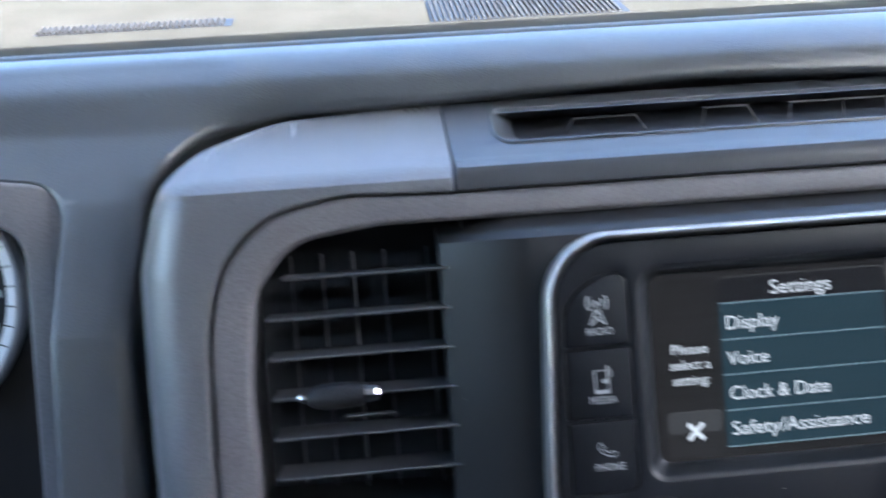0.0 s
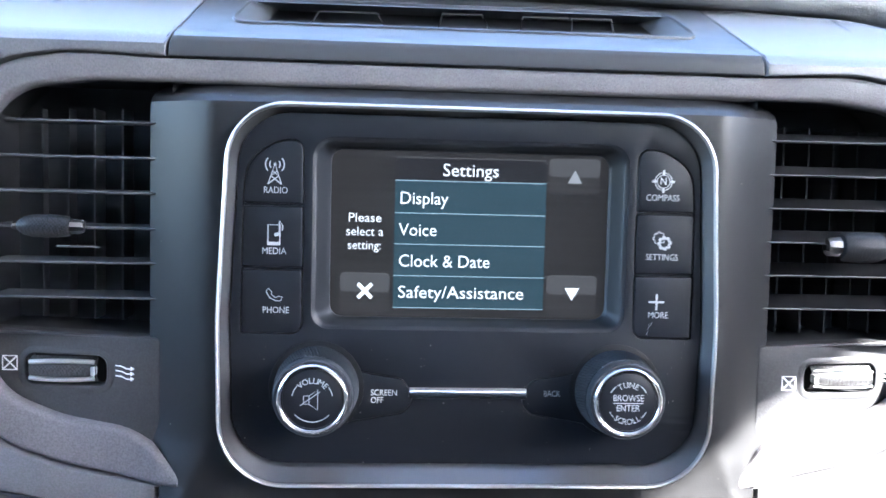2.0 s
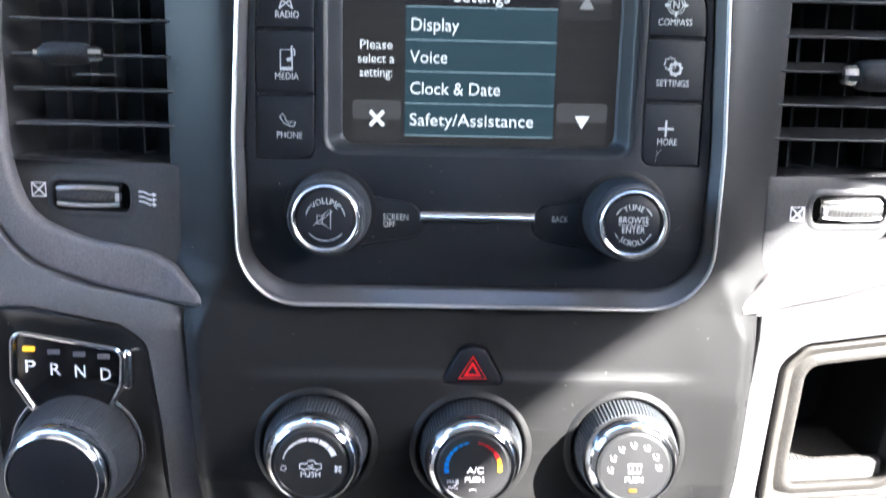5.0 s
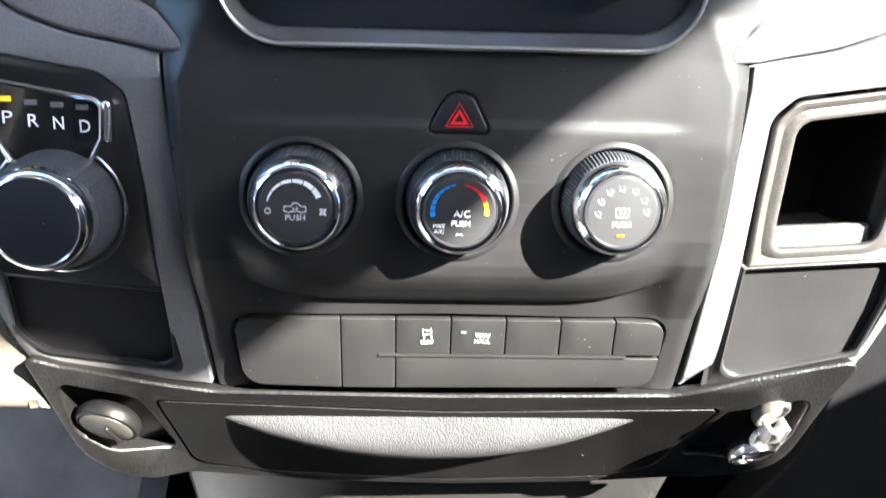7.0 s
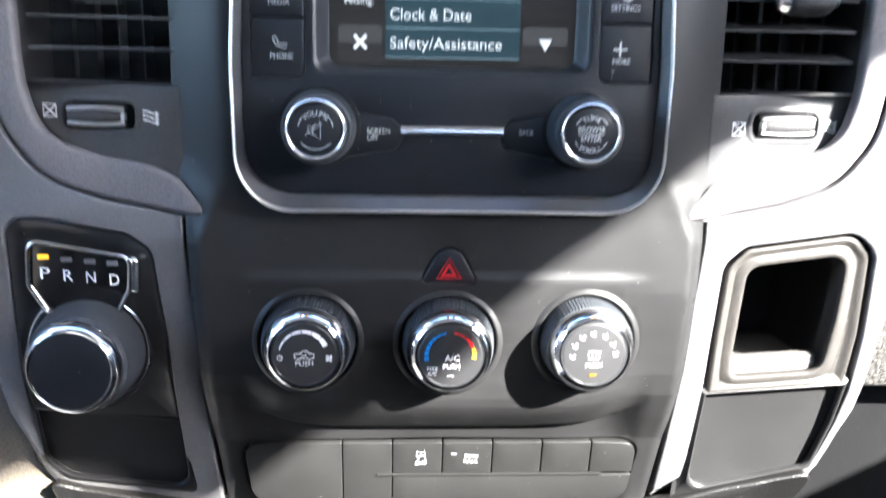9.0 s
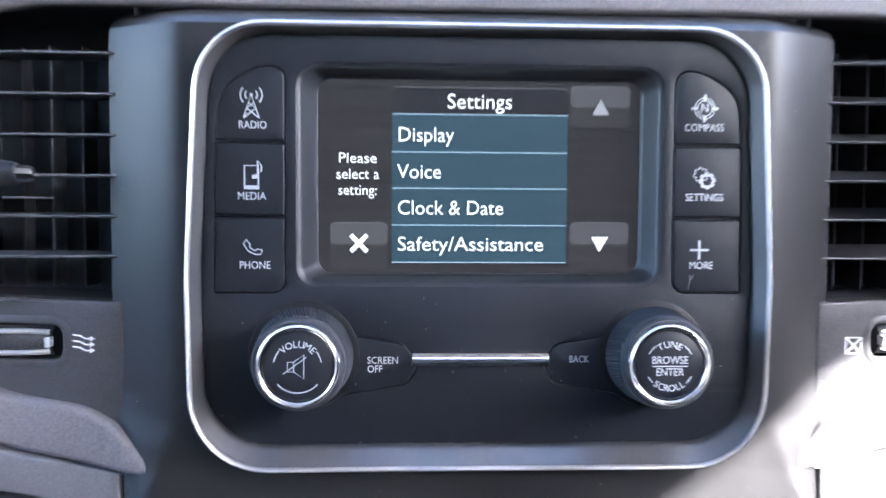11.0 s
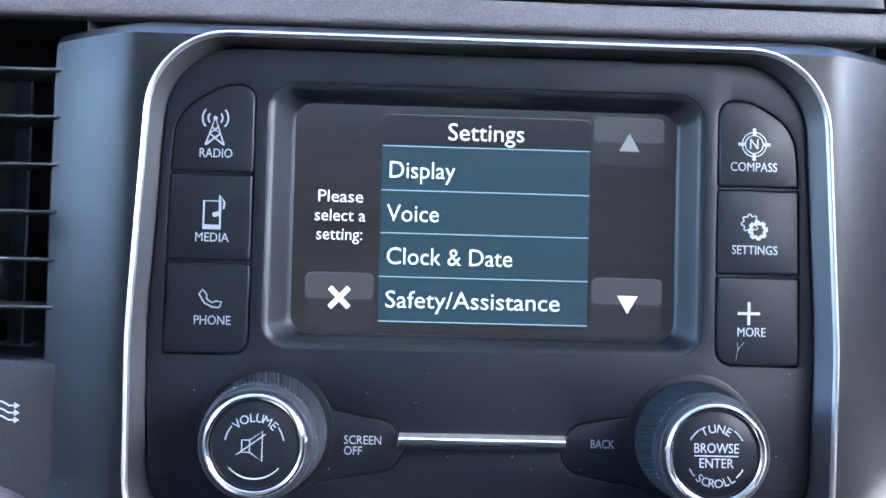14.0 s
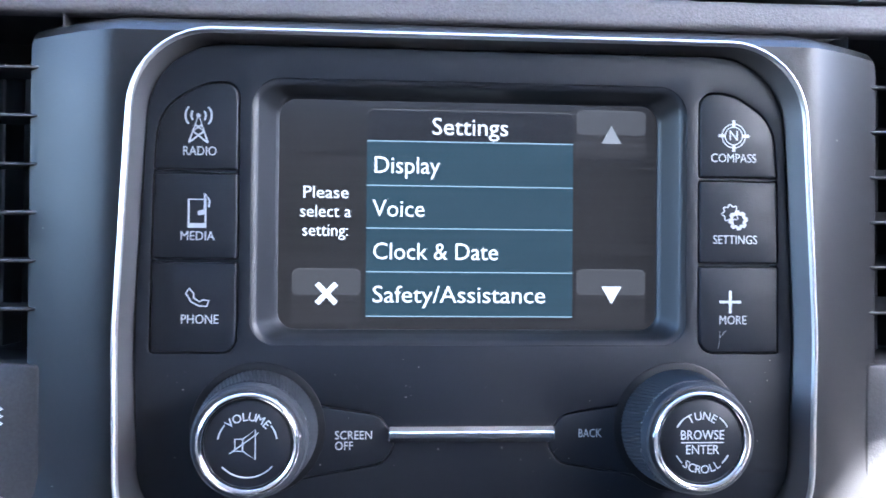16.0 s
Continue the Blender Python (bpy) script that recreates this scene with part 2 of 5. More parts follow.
def offs(o, a):
    """The outline moved inwards by a (outwards where a is negative)."""
    out, k = [], len(o)
    for i in range(k):
        p, q, r = Vector(o[i - 1]), Vector(o[i]), Vector(o[(i + 1) % k])
        u, v = q - p, r - q
        if u.length < 1e-6:
            u = v
        if v.length < 1e-6:
            v = u
        u, v = u.normalized(), v.normalized()
        nrm = Vector((-u.y - v.y, u.x + v.x))
        nrm = nrm.normalized() if nrm.length > 1e-6 else Vector((-u.y, u.x))
        c = max(0.4, nrm.dot(Vector((-u.y, u.x))))
        out.append((q.x + nrm.x * a / c, q.y + nrm.y * a / c))
    return out


def flip(o):
    return ccw([(-x, z) for x, z in o])


def loft(bm, rings, closed=True):
    """Faces between rows of points."""
    rows = [[bm.verts.new(p) for p in r] for r in rings]
    k = len(rows[0])
    for a, b in zip(rows, rows[1:]):
        for i in range(k if closed else k - 1):
            j = (i + 1) % k
            bm.faces.new((a[i], a[j], b[j], b[i]))
    return rows


def flatd(v):
    return lambda x, z: v


def sheet(bm, loops, depth, cutx=(), cutz=()):
    """A face with holes, cut along x and z so that it can follow depth(x, z)."""
    b2 = bmesh.new()
    edges = []
    for o in loops:
        vs = [b2.verts.new((x, 0, z)) for x, z in o]
        edges += [b2.edges.new((vs[i - 1], vs[i])) for i in range(len(vs))]
    bmesh.ops.triangle_fill(b2, edges=edges, use_beauty=True, normal=(0, -1, 0))
    for axis, cuts in ((0, cutx), (2, cutz)):
        for c in cuts:
            co, no = [0, 0, 0], [0, 0, 0]
            co[axis], no[axis] = c, 1
            bmesh.ops.bisect_plane(b2, geom=b2.verts[:] + b2.edges[:] + b2.faces[:], plane_co=co, plane_no=no, dist=1e-4)
    made = {v: bm.verts.new(P(v.co.x, depth(v.co.x, v.co.z), v.co.z)) for v in b2.verts}
    for f in b2.faces:
        vs = [made[v] for v in f.verts]
        bm.faces.new(vs if f.normal.y < 0 else vs[::-1])
    b2.free()


def panel(bm, outline, holes=(), depth=None, bevel=0.8, thick=5.0, cutx=(), cutz=(), step=4.0, hole_thick=None):
    """A moulded plate: a front that follows depth(x, z), rounded rims and side walls."""
    depth = depth or flatd(0)
    outer = dense(outline, step)
    inner = [dense(h, step) for h in holes]
    sheet(bm, [offs(outer, bevel)] + [offs(h, -bevel) for h in inner], depth, cutx, cutz)
    for o, s, th in [(outer, 1, thick)] + [(h, -1, hole_thick or thick) for h in inner]:
        base = offs(o, s * bevel)
        deep = [depth(x, z) for x, z in base]
        rings = []
        for f, g in ((1.0, 0.0), (0.55, 0.12), (0.2, 0.45), (0.0, 1.0)):
            rings.append([P(x, d + g * bevel, z) for (x, z), d in zip(offs(o, s * bevel * f), deep)])
        rings.append([P(x, d + th, z) for (x, z), d in zip(o, deep)])
        loft(bm, rings if s > 0 else rings)
    return bm


def finish(bm, name, material, smooth=32):
    bmesh.ops.remove_doubles(bm, verts=bm.verts[:], dist=2e-6)
    bmesh.ops.recalc_face_normals(bm, faces=bm.faces[:])
    me = bpy.data.meshes.new(name)
    bm.to_mesh(me)
    bm.free()
    me.materials.append(material)
    me.polygons.foreach_set("use_smooth", [True] * len(me.polygons))
    me.set_sharp_from_angle(angle=radians(smooth))
    return me


def part(name, bm, material, parent=None, label="", smooth=32):
    """Links a bmesh as one mesh object under a thing or a part."""
    ob = new(name, finish(bm, name, material, smooth))
    ob.parent = parent
    if label:
        ob["label"] = label
    return ob


def thing(name, label, category, group="", kind=""):
    return tagged(new(name), label, category, group, kind)


def plate(name, outline, d, material, parent, holes=(), bevel=0.4, thick=2.0, label="", depth=None):
    bm = bmesh.new()
    panel(bm, outline, holes, depth or flatd(d), bevel, thick)
    return part(name, bm, material, parent, label)


def letters(body, size, x, z, d, material, parent, name="lettering", align="CENTER", squeeze=1.0, label="", turn=0.0, tilt=0.0, spacing=1.0, width=0.0, bold=0.0):
    """Raised print in the built-in font; size is the letter height in millimetres, (x, z) its middle."""
    cu = bpy.data.curves.new(name, "FONT")
    cu.body, cu.size, cu.align_x, cu.align_y = body, size / 0.70 / 1000, align, "CENTER"
    cu.extrude, cu.resolution_u, cu.space_character = 0.00006, 3, spacing
    cu.offset = bold / 1000
    ob = bpy.data.objects.new(name, cu)
    scene.collection.objects.link(ob)
    me = bpy.data.meshes.new_from_object(ob.evaluated_get(bpy.context.evaluated_depsgraph_get()))
    bpy.data.objects.remove(ob)
    if width:
        across = [v.co.x for v in me.vertices]
        squeeze = width / 1000 / (max(across) - min(across))
    me.transform(Matrix.Translation(P(x, d, z)) @ Matrix.Rotation(radians(90 - tilt), 4, "X") @ Matrix.Rotation(radians(turn), 4, "Z") @ Matrix.Diagonal((squeeze, 1, 1, 1)))
    me.materials.clear()
    me.materials.append(material)
    out = new(name, me)
    out.parent = parent
    if label:
        out["label"] = label
    return out


def strokes(name, lines, width, d, material, parent, label="", lift=0.1):
    """Flat printed strokes along polylines of (x, z)."""
    bm = bmesh.new()
    for line in lines:
        loop = len(line) > 2 and math.dist(line[0], line[-1]) < 1e-6
        pts = line[:-1] if loop else line
        k = len(pts)
        left, right = [], []
        for i in range(k):
            a = Vector(pts[i - 1] if (i or loop) else pts[0])
            b = Vector(pts[(i + 1) % k] if (i < k - 1 or loop) else pts[-1])
            t = (b - a).normalized()
            nx, nz = -t.y * width / 2, t.x * width / 2
            left.append(P(pts[i][0] + nx, d - lift, pts[i][1] + nz))
            right.append(P(pts[i][0] - nx, d - lift, pts[i][1] - nz))
        lv, rv = [bm.verts.new(p) for p in left], [bm.verts.new(p) for p in right]
        for i in range(k if loop else k - 1):
            j = (i + 1) % k
            bm.faces.new((lv[i], lv[j], rv[j], rv[i]))
    res = bmesh.ops.extrude_face_region(bm, geom=bm.faces[:])
    for v in [g for g in res["geom"] if isinstance(g, bmesh.types.BMVert)]:
        v.co.y += lift / 1000
    return part(name, bm, material, parent, label)


def arc(cx, cz, r, a0, a1, n=14):
    return [(cx + r * math.cos(radians(a0 + (a1 - a0) * i / n)), cz + r * math.sin(radians(a0 + (a1 - a0) * i / n))) for i in range(n + 1)]


def ramp(v, rows):
    """Straight interpolation through rows of (v, value), with v falling or rising."""
    rows = sorted(rows)
    if v <= rows[0][0]:
        return rows[0][1]
    for (a, p), (b, q) in zip(rows, rows[1:]):
        if v <= b:
            return p + (q - p) * (v - a) / (b - a)
    return rows[-1][1]


def box(bm, x0, x1, d0, d1, z0, z1, r=0.0):
    """A block with its upright and lying edges eased by r."""
    if r <= 0:
        vs = [bm.verts.new(P(x, d, z)) for x in (x0, x1) for d in (d0, d1) for z in (z0, z1)]
        for q in ((0, 1, 3, 2), (4, 6, 7, 5), (0, 4, 5, 1), (2, 3, 7, 6), (0, 2, 6, 4), (1, 5, 7, 3)):
            bm.faces.new([vs[i] for i in q])
        return
    o = rrect((x0 + x1) / 2, (z0 + z1) / 2, x1 - x0, z1 - z0, r, 3)
    rows = loft(bm, [[P(x, d, z) for x, z in offs(o, a)] for d, a in ((d0, r * 0.7), (d0 + r * 0.3, r * 0.2), (d0 + r, 0), (d1, 0))])
    bm.faces.new(rows[0])
    bm.faces.new(rows[-1])


# ---- the dashboard's large forms ----
def side_edge(z):
    return ramp(z, [(-256, 113), (-88, 124), (-80, 129), (75, 129)])


def stack_depth(x, z):
    """The front of the centre stack: upright round the radio, a lip under the knobs, then sloping away."""
    a = abs(x)
    zz = z - 16 * min(1.06, a / 98) ** 7 if z < -120 else z
    lip = ramp(zz, [(-290, 58), (-252, 41), (-209, 22.5), (-200.2, 19.6), (-199.2, 18.4), (-198.2, 15.2), (-196, 13), (-191, 8), (-187, 4.6), (-183, 2), (-178, 0.3), (-170, -0.5), (-124, -1.0), (-117.4, -0.9), (-116.8, -0.6), (-114.2, 0.3), (-113.4, 0.5), (-106, 0.7), (-88, 1.2), (58, 0), (65, 0.6), (68, 4), (73, 18)])
    even = ramp(z, [(-290, 54), (-252, 38), (-209, 22.5), (-192, 12.5), (-178, 5.2), (-166, 1.8), (-154, 0.4), (-142, -0.4), (-124, -0.7), (-104, 0.4), (-88, 1.2), (58, 0), (65, 0.6), (68, 4), (73, 18)])
    f = min(1.0, max(0.0, (a - 78) / 26))
    base = lip + (even - lip) * f * f * (3 - 2 * f)
    o = side_edge(z)
    w = ramp(z, [(-256, 110), (-100, 116), (-70, 102), (70, 100)])
    t = min(1.0, max(0.0, (a - w) / (o - w)))
    return base + ramp(z, [(-256, 0.5), (-200, 2), (-180, 4), (-100, 7), (-62, 15), (75, 16)]) * t ** 1.3


BEZEL = fil([(-95.2, 65.3, 24), (95.6, 65.3, 24), (99.8, -20, 200), (98.6, -85.8, 27), (-98.2, -85.8, 27), (-99.4, -20, 200)], 10)
KNOBS = [(-66.3, -148.0), (0.2, -148.6), (66.8, -148.0)]
HAZARD = fil([(-14.5, -120, 2.5), (14.5, -120, 2.5), (6, -104, 3), (0, -101.5, 8), (-6, -104, 3)], 4)
STRIP = fil([(-103.5, -210.5, 8), (0, -208.6, 300), (103.5, -210.5, 8), (100.5, -247.5, 12), (0, -250, 400), (-100.5, -247.5, 12)], 5)

stack = thing("center_stack", "matte dark grey plastic centre panel round radio and climate knobs", "dashboard panel", kind="structure")
bm = bmesh.new()
out = fil([(-129, 73, 3), (129, 73, 3), (129, -78, 3), (124, -89, 3), (113.7, -252.5, 2), (0, -254.5, 400), (-113.7, -252.5, 2), (-124, -89, 3), (-129, -78, 3)], 3)
xs = [s * v for s in (1, -1) for v in (109, 111, 113, 115, 117, 119, 121, 123, 125, 127, 128.2, 20, 40, 60, 75, 85, 92, 95, 98, 101, 104, 106.5)]
panel(bm, out, [offs(BEZEL, 2.2)] + [circle(x, z, 26.0, 60) for x, z in KNOBS] + [HAZARD, offs(STRIP, -0.9)], stack_depth, 0.6, 8, xs,
      [72, 71, 70, 69, 68, 66.5, 65, -88, -109, -111, -113.4, -114.2, -115.5, -116.8, -117.4, -120, -130, -140, -150, -160, -250, -236, -220] + [-166 - 1.2 * i for i in range(38)], step=3, hole_thick=7)
part("panel_face", bm, STACK, stack)
for x, z in KNOBS:
    bm = bmesh.new()
    lathe_rows = [(26.6, 0.1), (25.7, -0.6), (24.8, -1.2), (24.1, -1.4), (23.5, -1.1), (23.1, -0.2), (22.9, 2.0), (22.8, 9.0), (10, 9.0)]
    loft(bm, [[P(x + r * math.cos(i * math.pi / 30), d + stack_depth(x, z), z + r * math.sin(i * math.pi / 30)) for i in range(60)] for r, d in lathe_rows])
    part("knob_well", bm, STACK, stack)

RING_OUT = [(-113, -89.5, 2), (-127, -88.5, 30), (-162, -82.5, 60), (-190, -73, 40), (-207, -50, 40), (-212.5, -16, 80), (-212, 37, 80), (-206, 62, 40), (-189, 79, 40), (-160, 84, 60), (-122, 82.5, 0)]
RING_IN = [(-122, 73, 0), (-150, 73, 60), (-181, 69, 24), (-195, 52, 26), (-198, 20, 80), (-197, -28, 80), (-190, -53, 24), (-166, -63, 60), (-137, -67, 60), (-126, -73, 20), (-113.5, -85, 3)]


def ring_depth(x, z):
    a = abs(x)
    return ramp(a, [(112, 2.4), (118, 3.6), (124, 5.4), (130, 7.8), (140, 10.2), (160, 12.5), (215, 14)]) if z < 0 else 13.5 + max(0, a - 190) * 0.02


surround = thing("vent_surround", "grey brown plastic band framing both air vents", "dashboard trim", kind="structure")
bm = bmesh.new()
whole = RING_OUT + [(-x, z, r) for x, z, r in RING_OUT[::-1]] + [(-x, z, r) for x, z, r in RING_IN[::-1]] + RING_IN
panel(bm, fil(whole, 8), [], ring_depth, 2.4, 7, [s * v for s in (1, -1) for v in (118, 124, 130, 140, 160)], [0.0], step=3)
part("surround_face", bm, RING, surround)


def trim_depth(x, z, dip=0.0):
    a = abs(x)
    d = ramp(z, [(-262, 40), (-240, 33), (-210, 24.5), (-180, 17), (-100, 8), (-70, 12), (83, 12.5), (88, 13.2), (92, 17), (96, 25), (126, 92)])
    e = ramp(z, [(-246, 200), (-230, 208), (-211, 214), (-195, 220), (-178, 223), (-150, 228), (-90, 235), (0, 237), (60, 237), (130, 224)])
    w = ramp(z, [(-220, 8), (-150, 14), (-90, 20)])
    t = min(1.0, max(0.0, (a - (e - w)) / w))
    fold = max(0.0, (a - 118) * 0.60 - (z + 244.4) * 0.80) if z < -222 and a < 150 else 0.0
    return d + ramp(z, [(-220, 7), (-150, 14), (-90, 22)]) * (1 - math.sqrt(max(0.0, 1 - t * t))) + dip * fold * min(1.0, fold / 2.5)


# the painted trim follows the vent band on its inner side
TRIM_LEFT = [(-122.5, 83, 0), (-121.5, 94, 0), (-119, 126, 0), (-190, 120, 40), (-222, 104, 30), (-237, 60, 60), (-237, 0, 100), (-235, -90, 100), (-228, -150, 80), (-220, -195, 40), (-208, -230, 20), (-201, -241, 6), (-186, -243, 20), (-150, -247, 40), (-116.5, -251, 1), (-125.5, -90, 0.5), (-113, -90.4, 1)] + [(x - 0.6 if x < -130 else x, z + (0.5 if z > 60 else -0.7), r) for x, z, r in RING_OUT[1:-1]]
GEAR_HOLE = fil([(-207.5, -91.5, 8), (-190, -91.5, 30), (-151, -98, 12), (-140, -106, 10), (-136, -150, 80), (-132.5, -234, 5), (-137, -241, 7), (-194, -232, 16), (-204.5, -222, 14), (-207.5, -160, 60)], 5)
CUBBY_HOLE = fil([(136, -112, 12), (146, -102.5, 10), (202, -94.8, 12), (212, -106, 10), (213, -150, 60), (211, -178, 40), (208, -200, 30), (201, -229, 8), (140, -244, 8), (131.5, -240, 6), (133.3, -180, 60)], 5)
cuts = [s * v for s in (1, -1) for v in (118, 121, 124, 127, 130, 133, 136, 176, 180, 184, 188, 192, 196, 200, 204, 208, 212, 216, 219, 222, 224, 226, 228, 230, 231, 232, 233)]
cutz = [83, 86, 88, 90, 92, 94, 96, 100, 110, -70, -85, -100, -118, -140, -160, -180, -200, -220, -225, -229, -232, -235, -238, -241, -244, -247] + [-60, -30, 0, 30, 60]
for side, name in ((1, "dash_trim_left"), (-1, "dash_trim_right")):
    trim = thing(name, "satin grey painted trim arching over the air vent", "dashboard trim", kind="structure")
    bm = bmesh.new()
    panel(bm, fil(TRIM_LEFT, 7), [GEAR_HOLE if side > 0 else flip(CUBBY_HOLE)], lambda x, z: trim_depth(x, z, 0.0 if side > 0 else 0.9), 0.8, 8, cuts, cutz, step=3)
    for v in bm.verts:
        v.co.x *= side
    part("trim_face", bm, TRIM, trim)


def pad_depth(x, z):
    a = abs(x)
    top = ramp(z, [(100, 92), (118, 88), (123, 83), (129, 81), (138, 82.5), (146, 88), (153, 97), (159, 110), (163, 126), (166, 150)])
    col = ramp(z, [(-270, 60), (-150, 40), (-60, 30), (40, 36), (90, 60), (120, 78), (140, 85), (153, 97), (159, 110), (163, 126), (166, 150)])
    s = min(1.0, max(0.0, (a - 196) / 30))
    s = s * s * (3 - 2 * s)
    edge = max(0.0, 1 - (a - 243) / 9) if z < 100 else 0.0
    return top * (1 - s) + col * s + 10 * edge * edge * s * ramp(z, [(40, 1), (100, 0)])


upper = thing("dash_pad", "dark blue grey grained soft dashboard pad", "dashboard pad", kind="structure")
bm = bmesh.new()
arch = [(-226, -187, 3), (-238, -100, 60), (-245, 30, 60), (-242, 90, 30), (-226, 115, 30), (-187, 123, 60), (0, 129, 400), (187, 123, 60), (226, 115, 30), (242, 90, 30), (245, 30, 60), (241, -96, 4)]
o = fil([(-760, 166, 0), (-760, -187, 0)] + arch + [(760, -96, 0), (760, 166, 0)], 6)
POD = fil([(-274, 97, 16), (-274.5, -150, 10), (-620, -150, 20), (-620, 100, 40), (-330, 104, 60)], 6)
panel(bm, o, [POD], pad_depth, 3.0, 30, [s * v for s in (1, -1) for v in (180, 200, 215, 222, 226, 230, 235, 240, 245, 250, 255, 260, 265, 275)] + [-280, -350, -450, 300, 350, 450, 600],
      [-180, -150, -100, -60, -20, 20, 40, 60, 75, 90, 100, 110, 118, 121, 123, 126, 129, 133, 138, 142, 146, 150, 153, 156, 159, 161, 163, 164.5], step=4, hole_thick=22)
part("pad_face", bm, PAD, upper)
bm = bmesh.new()
rows = [[P(x, d, z + 0.1) for x in (-760, -500, -291, 0, 300, 760)] for d, z in ((150, 166), (165, 174), (185, 180), (220, 189), (300, 208), (420, 240), (430, 243.6), (520, 294), (600, 335))]
loft(bm, rows, closed=False)
part("pad_top", bm, DASHTOP, upper, "pale matte dashboard top")
# unseen black board, added to stop light leaking through the gaps
bm = bmesh.new()
box(bm, -255, 255, 112, 118, -262, 118)
part("light_block", bm, BLACK, upper)

# ---- the cab that closes the place ----
ROOF, HEAD = 650.0, 552.0
bm = bmesh.new()
box(bm, -900, 900, -2100, 700, -790, -750)
floor = tagged(part("floor", bm, CARPET), "near-black carpet on the unseen cab floor, darkened for shade", "floor", kind="structure")
bm = bmesh.new()
box(bm, -940, 940, -2100, -120, ROOF, ROOF + 40)
ceiling = tagged(part("ceiling", bm, LINER), "pale grey headliner", "ceiling", kind="structure")


def wall_with_holes(name, axis, at, lo, hi, z0, z1, holes, material, label):
    """A wall across an axis with window openings."""
    bm = bmesh.new()
    b2 = bmesh.new()
    vs = []
    for o in [[(lo, z0), (hi, z0), (hi, z1), (lo, z1)]] + holes:
        ring = [b2.verts.new((u, 0, z)) for u, z in o]
        vs += [b2.edges.new((ring[i - 1], ring[i])) for i in range(len(ring))]
    bmesh.ops.triangle_fill(b2, edges=vs, use_beauty=True, normal=(0, -1, 0))
    res = bmesh.ops.extrude_face_region(b2, geom=b2.faces[:])
    for v in [g for g in res["geom"] if isinstance(g, bmesh.types.BMVert)]:
        v.co.y += 40
    made = {v: bm.verts.new(P(v.co.x, at + v.co.y, v.co.z) if axis == "d" else P(at + v.co.y, v.co.x, v.co.z)) for v in b2.verts}
    for f in b2.faces:
        bm.faces.new([made[v] for v in f.verts])
    b2.free()
    return tagged(part(name, bm, material), label, "wall", kind="structure")


# unseen openings; steps and sill are shaped to place the sun's edge
front_win = fil([(-1040, 205, 20), (-640, 190, 30), (-600, 168, 20), (-505, 166, 20), (-474, 212, 10), (-62, 225, 30), (-330, 534, 60), (-610, 534, 40), (-690, 549, 40), (-760, 551, 60), (-830, 543, 40), (-873, 540, 3), (-876, 556, 3), (-891, 580, 12), (-916, 600, 12), (-948, 634, 20), (-1040, 636, 12)], 4)
rear_win = fil([(-1600, 235, 30), (-1110, 235, 20), (-1110, 631, 12), (-1600, 632, 30)], 4)
wall_with_holes("wall_right", "x", 900, -2140, 700, -790, ROOF + 40, [front_win, rear_win], DOOR, "unseen dark grey cab side with openings shaped to place the sun")
# an unseen tinted pane, added to dim the sun through the rear part
bm = bmesh.new()
panel(bm, ccw([(-1700, 150), (-874, 150), (-874, 680), (-1700, 680)]), [], flatd(0), 0, 4)
for v in bm.verts:
    v.co = Vector((0.945 + v.co.y, v.co.x, v.co.z))
tagged(part("sun_dimming_pane", bm, TINT), "unseen tinted pane added to dim the sun from the rear", "window glass", kind="structure")
# unseen left opening, sized for the sky light it lets in
left_win = fil([(-560, 60, 30), (120, 60, 30), (-230, HEAD, 60), (-560, HEAD, 20)], 4)
wall_with_holes("wall_left", "x", -940, -2140, 700, -790, ROOF + 40, [left_win], BOUNCE_LINING, "unseen pale cab side with a side window opening, lightened for bounce")
# unseen rear opening, set high to light chrome without mirroring in the screen
wall_with_holes("wall_back", "d", -2140, -940, 940, -790, ROOF + 40, [fil([(-640, 535, 20), (640, 535, 20), (600, 615, 20), (-600, 615, 20)], 4)], DOOR, "dark grey cab back wall with a rear window opening")
bm = bmesh.new()
box(bm, -900, 900, 600, 640, -750, 335)
tagged(part("wall_front", bm, BLACK), "dark bulkhead under the windscreen", "wall", kind="structure")
bm = bmesh.new()
box(bm, -60000, 60000, -60000, 60000, -1300, -1290)
tagged(part("ground", bm, ASPHALT), "worn concrete lot outside the cab", "ground", kind="structure")


# ---- radio ----
radio = thing("car_radio", "black car radio with touch screen showing a settings menu", "car radio")
bm = bmesh.new()
b_in = fil([(-90.6, 61.6, 21), (90.8, 61.6, 21), (94.8, -20, 200), (93, -78, 22), (-93, -78, 22), (-94.6, -20, 200)], 10)
loft(bm, [[P(x, d, z) for x, z in o] for o, d in ((BEZEL, 4), (BEZEL, -1.5), (offs(BEZEL, 0.25), -4.2), (offs(BEZEL, 0.6), -5.9), (offs(BEZEL, 1.0), -6.8), (offs(BEZEL, 1.5), -7.1), (offs(BEZEL, 2.0), -6.8), (offs(BEZEL, 2.4), -6.0))])
part("chrome_bezel", bm, SATIN, radio, "satin chrome frame")
bm = bmesh.new()
loft(bm, [[P(x, d, z) for x, z in o] for o, d in ((offs(BEZEL, 2.3), -6.2), (offs(BEZEL, 2.8), -5.0), (offs(b_in, -1.0), -1.6), (offs(b_in, -0.3), -0.2), (b_in, 1.0), (b_in, 5))])
part("bezel_slope", bm, SATIN_SHADE, radio, "satin chrome inner slope of the frame, shaded darker in its colour")
REC = fil([(-62.4, 52, 8), (62.2, 52, 8), (62.2, -23, 7), (-62.4, -23, 7)], 6)
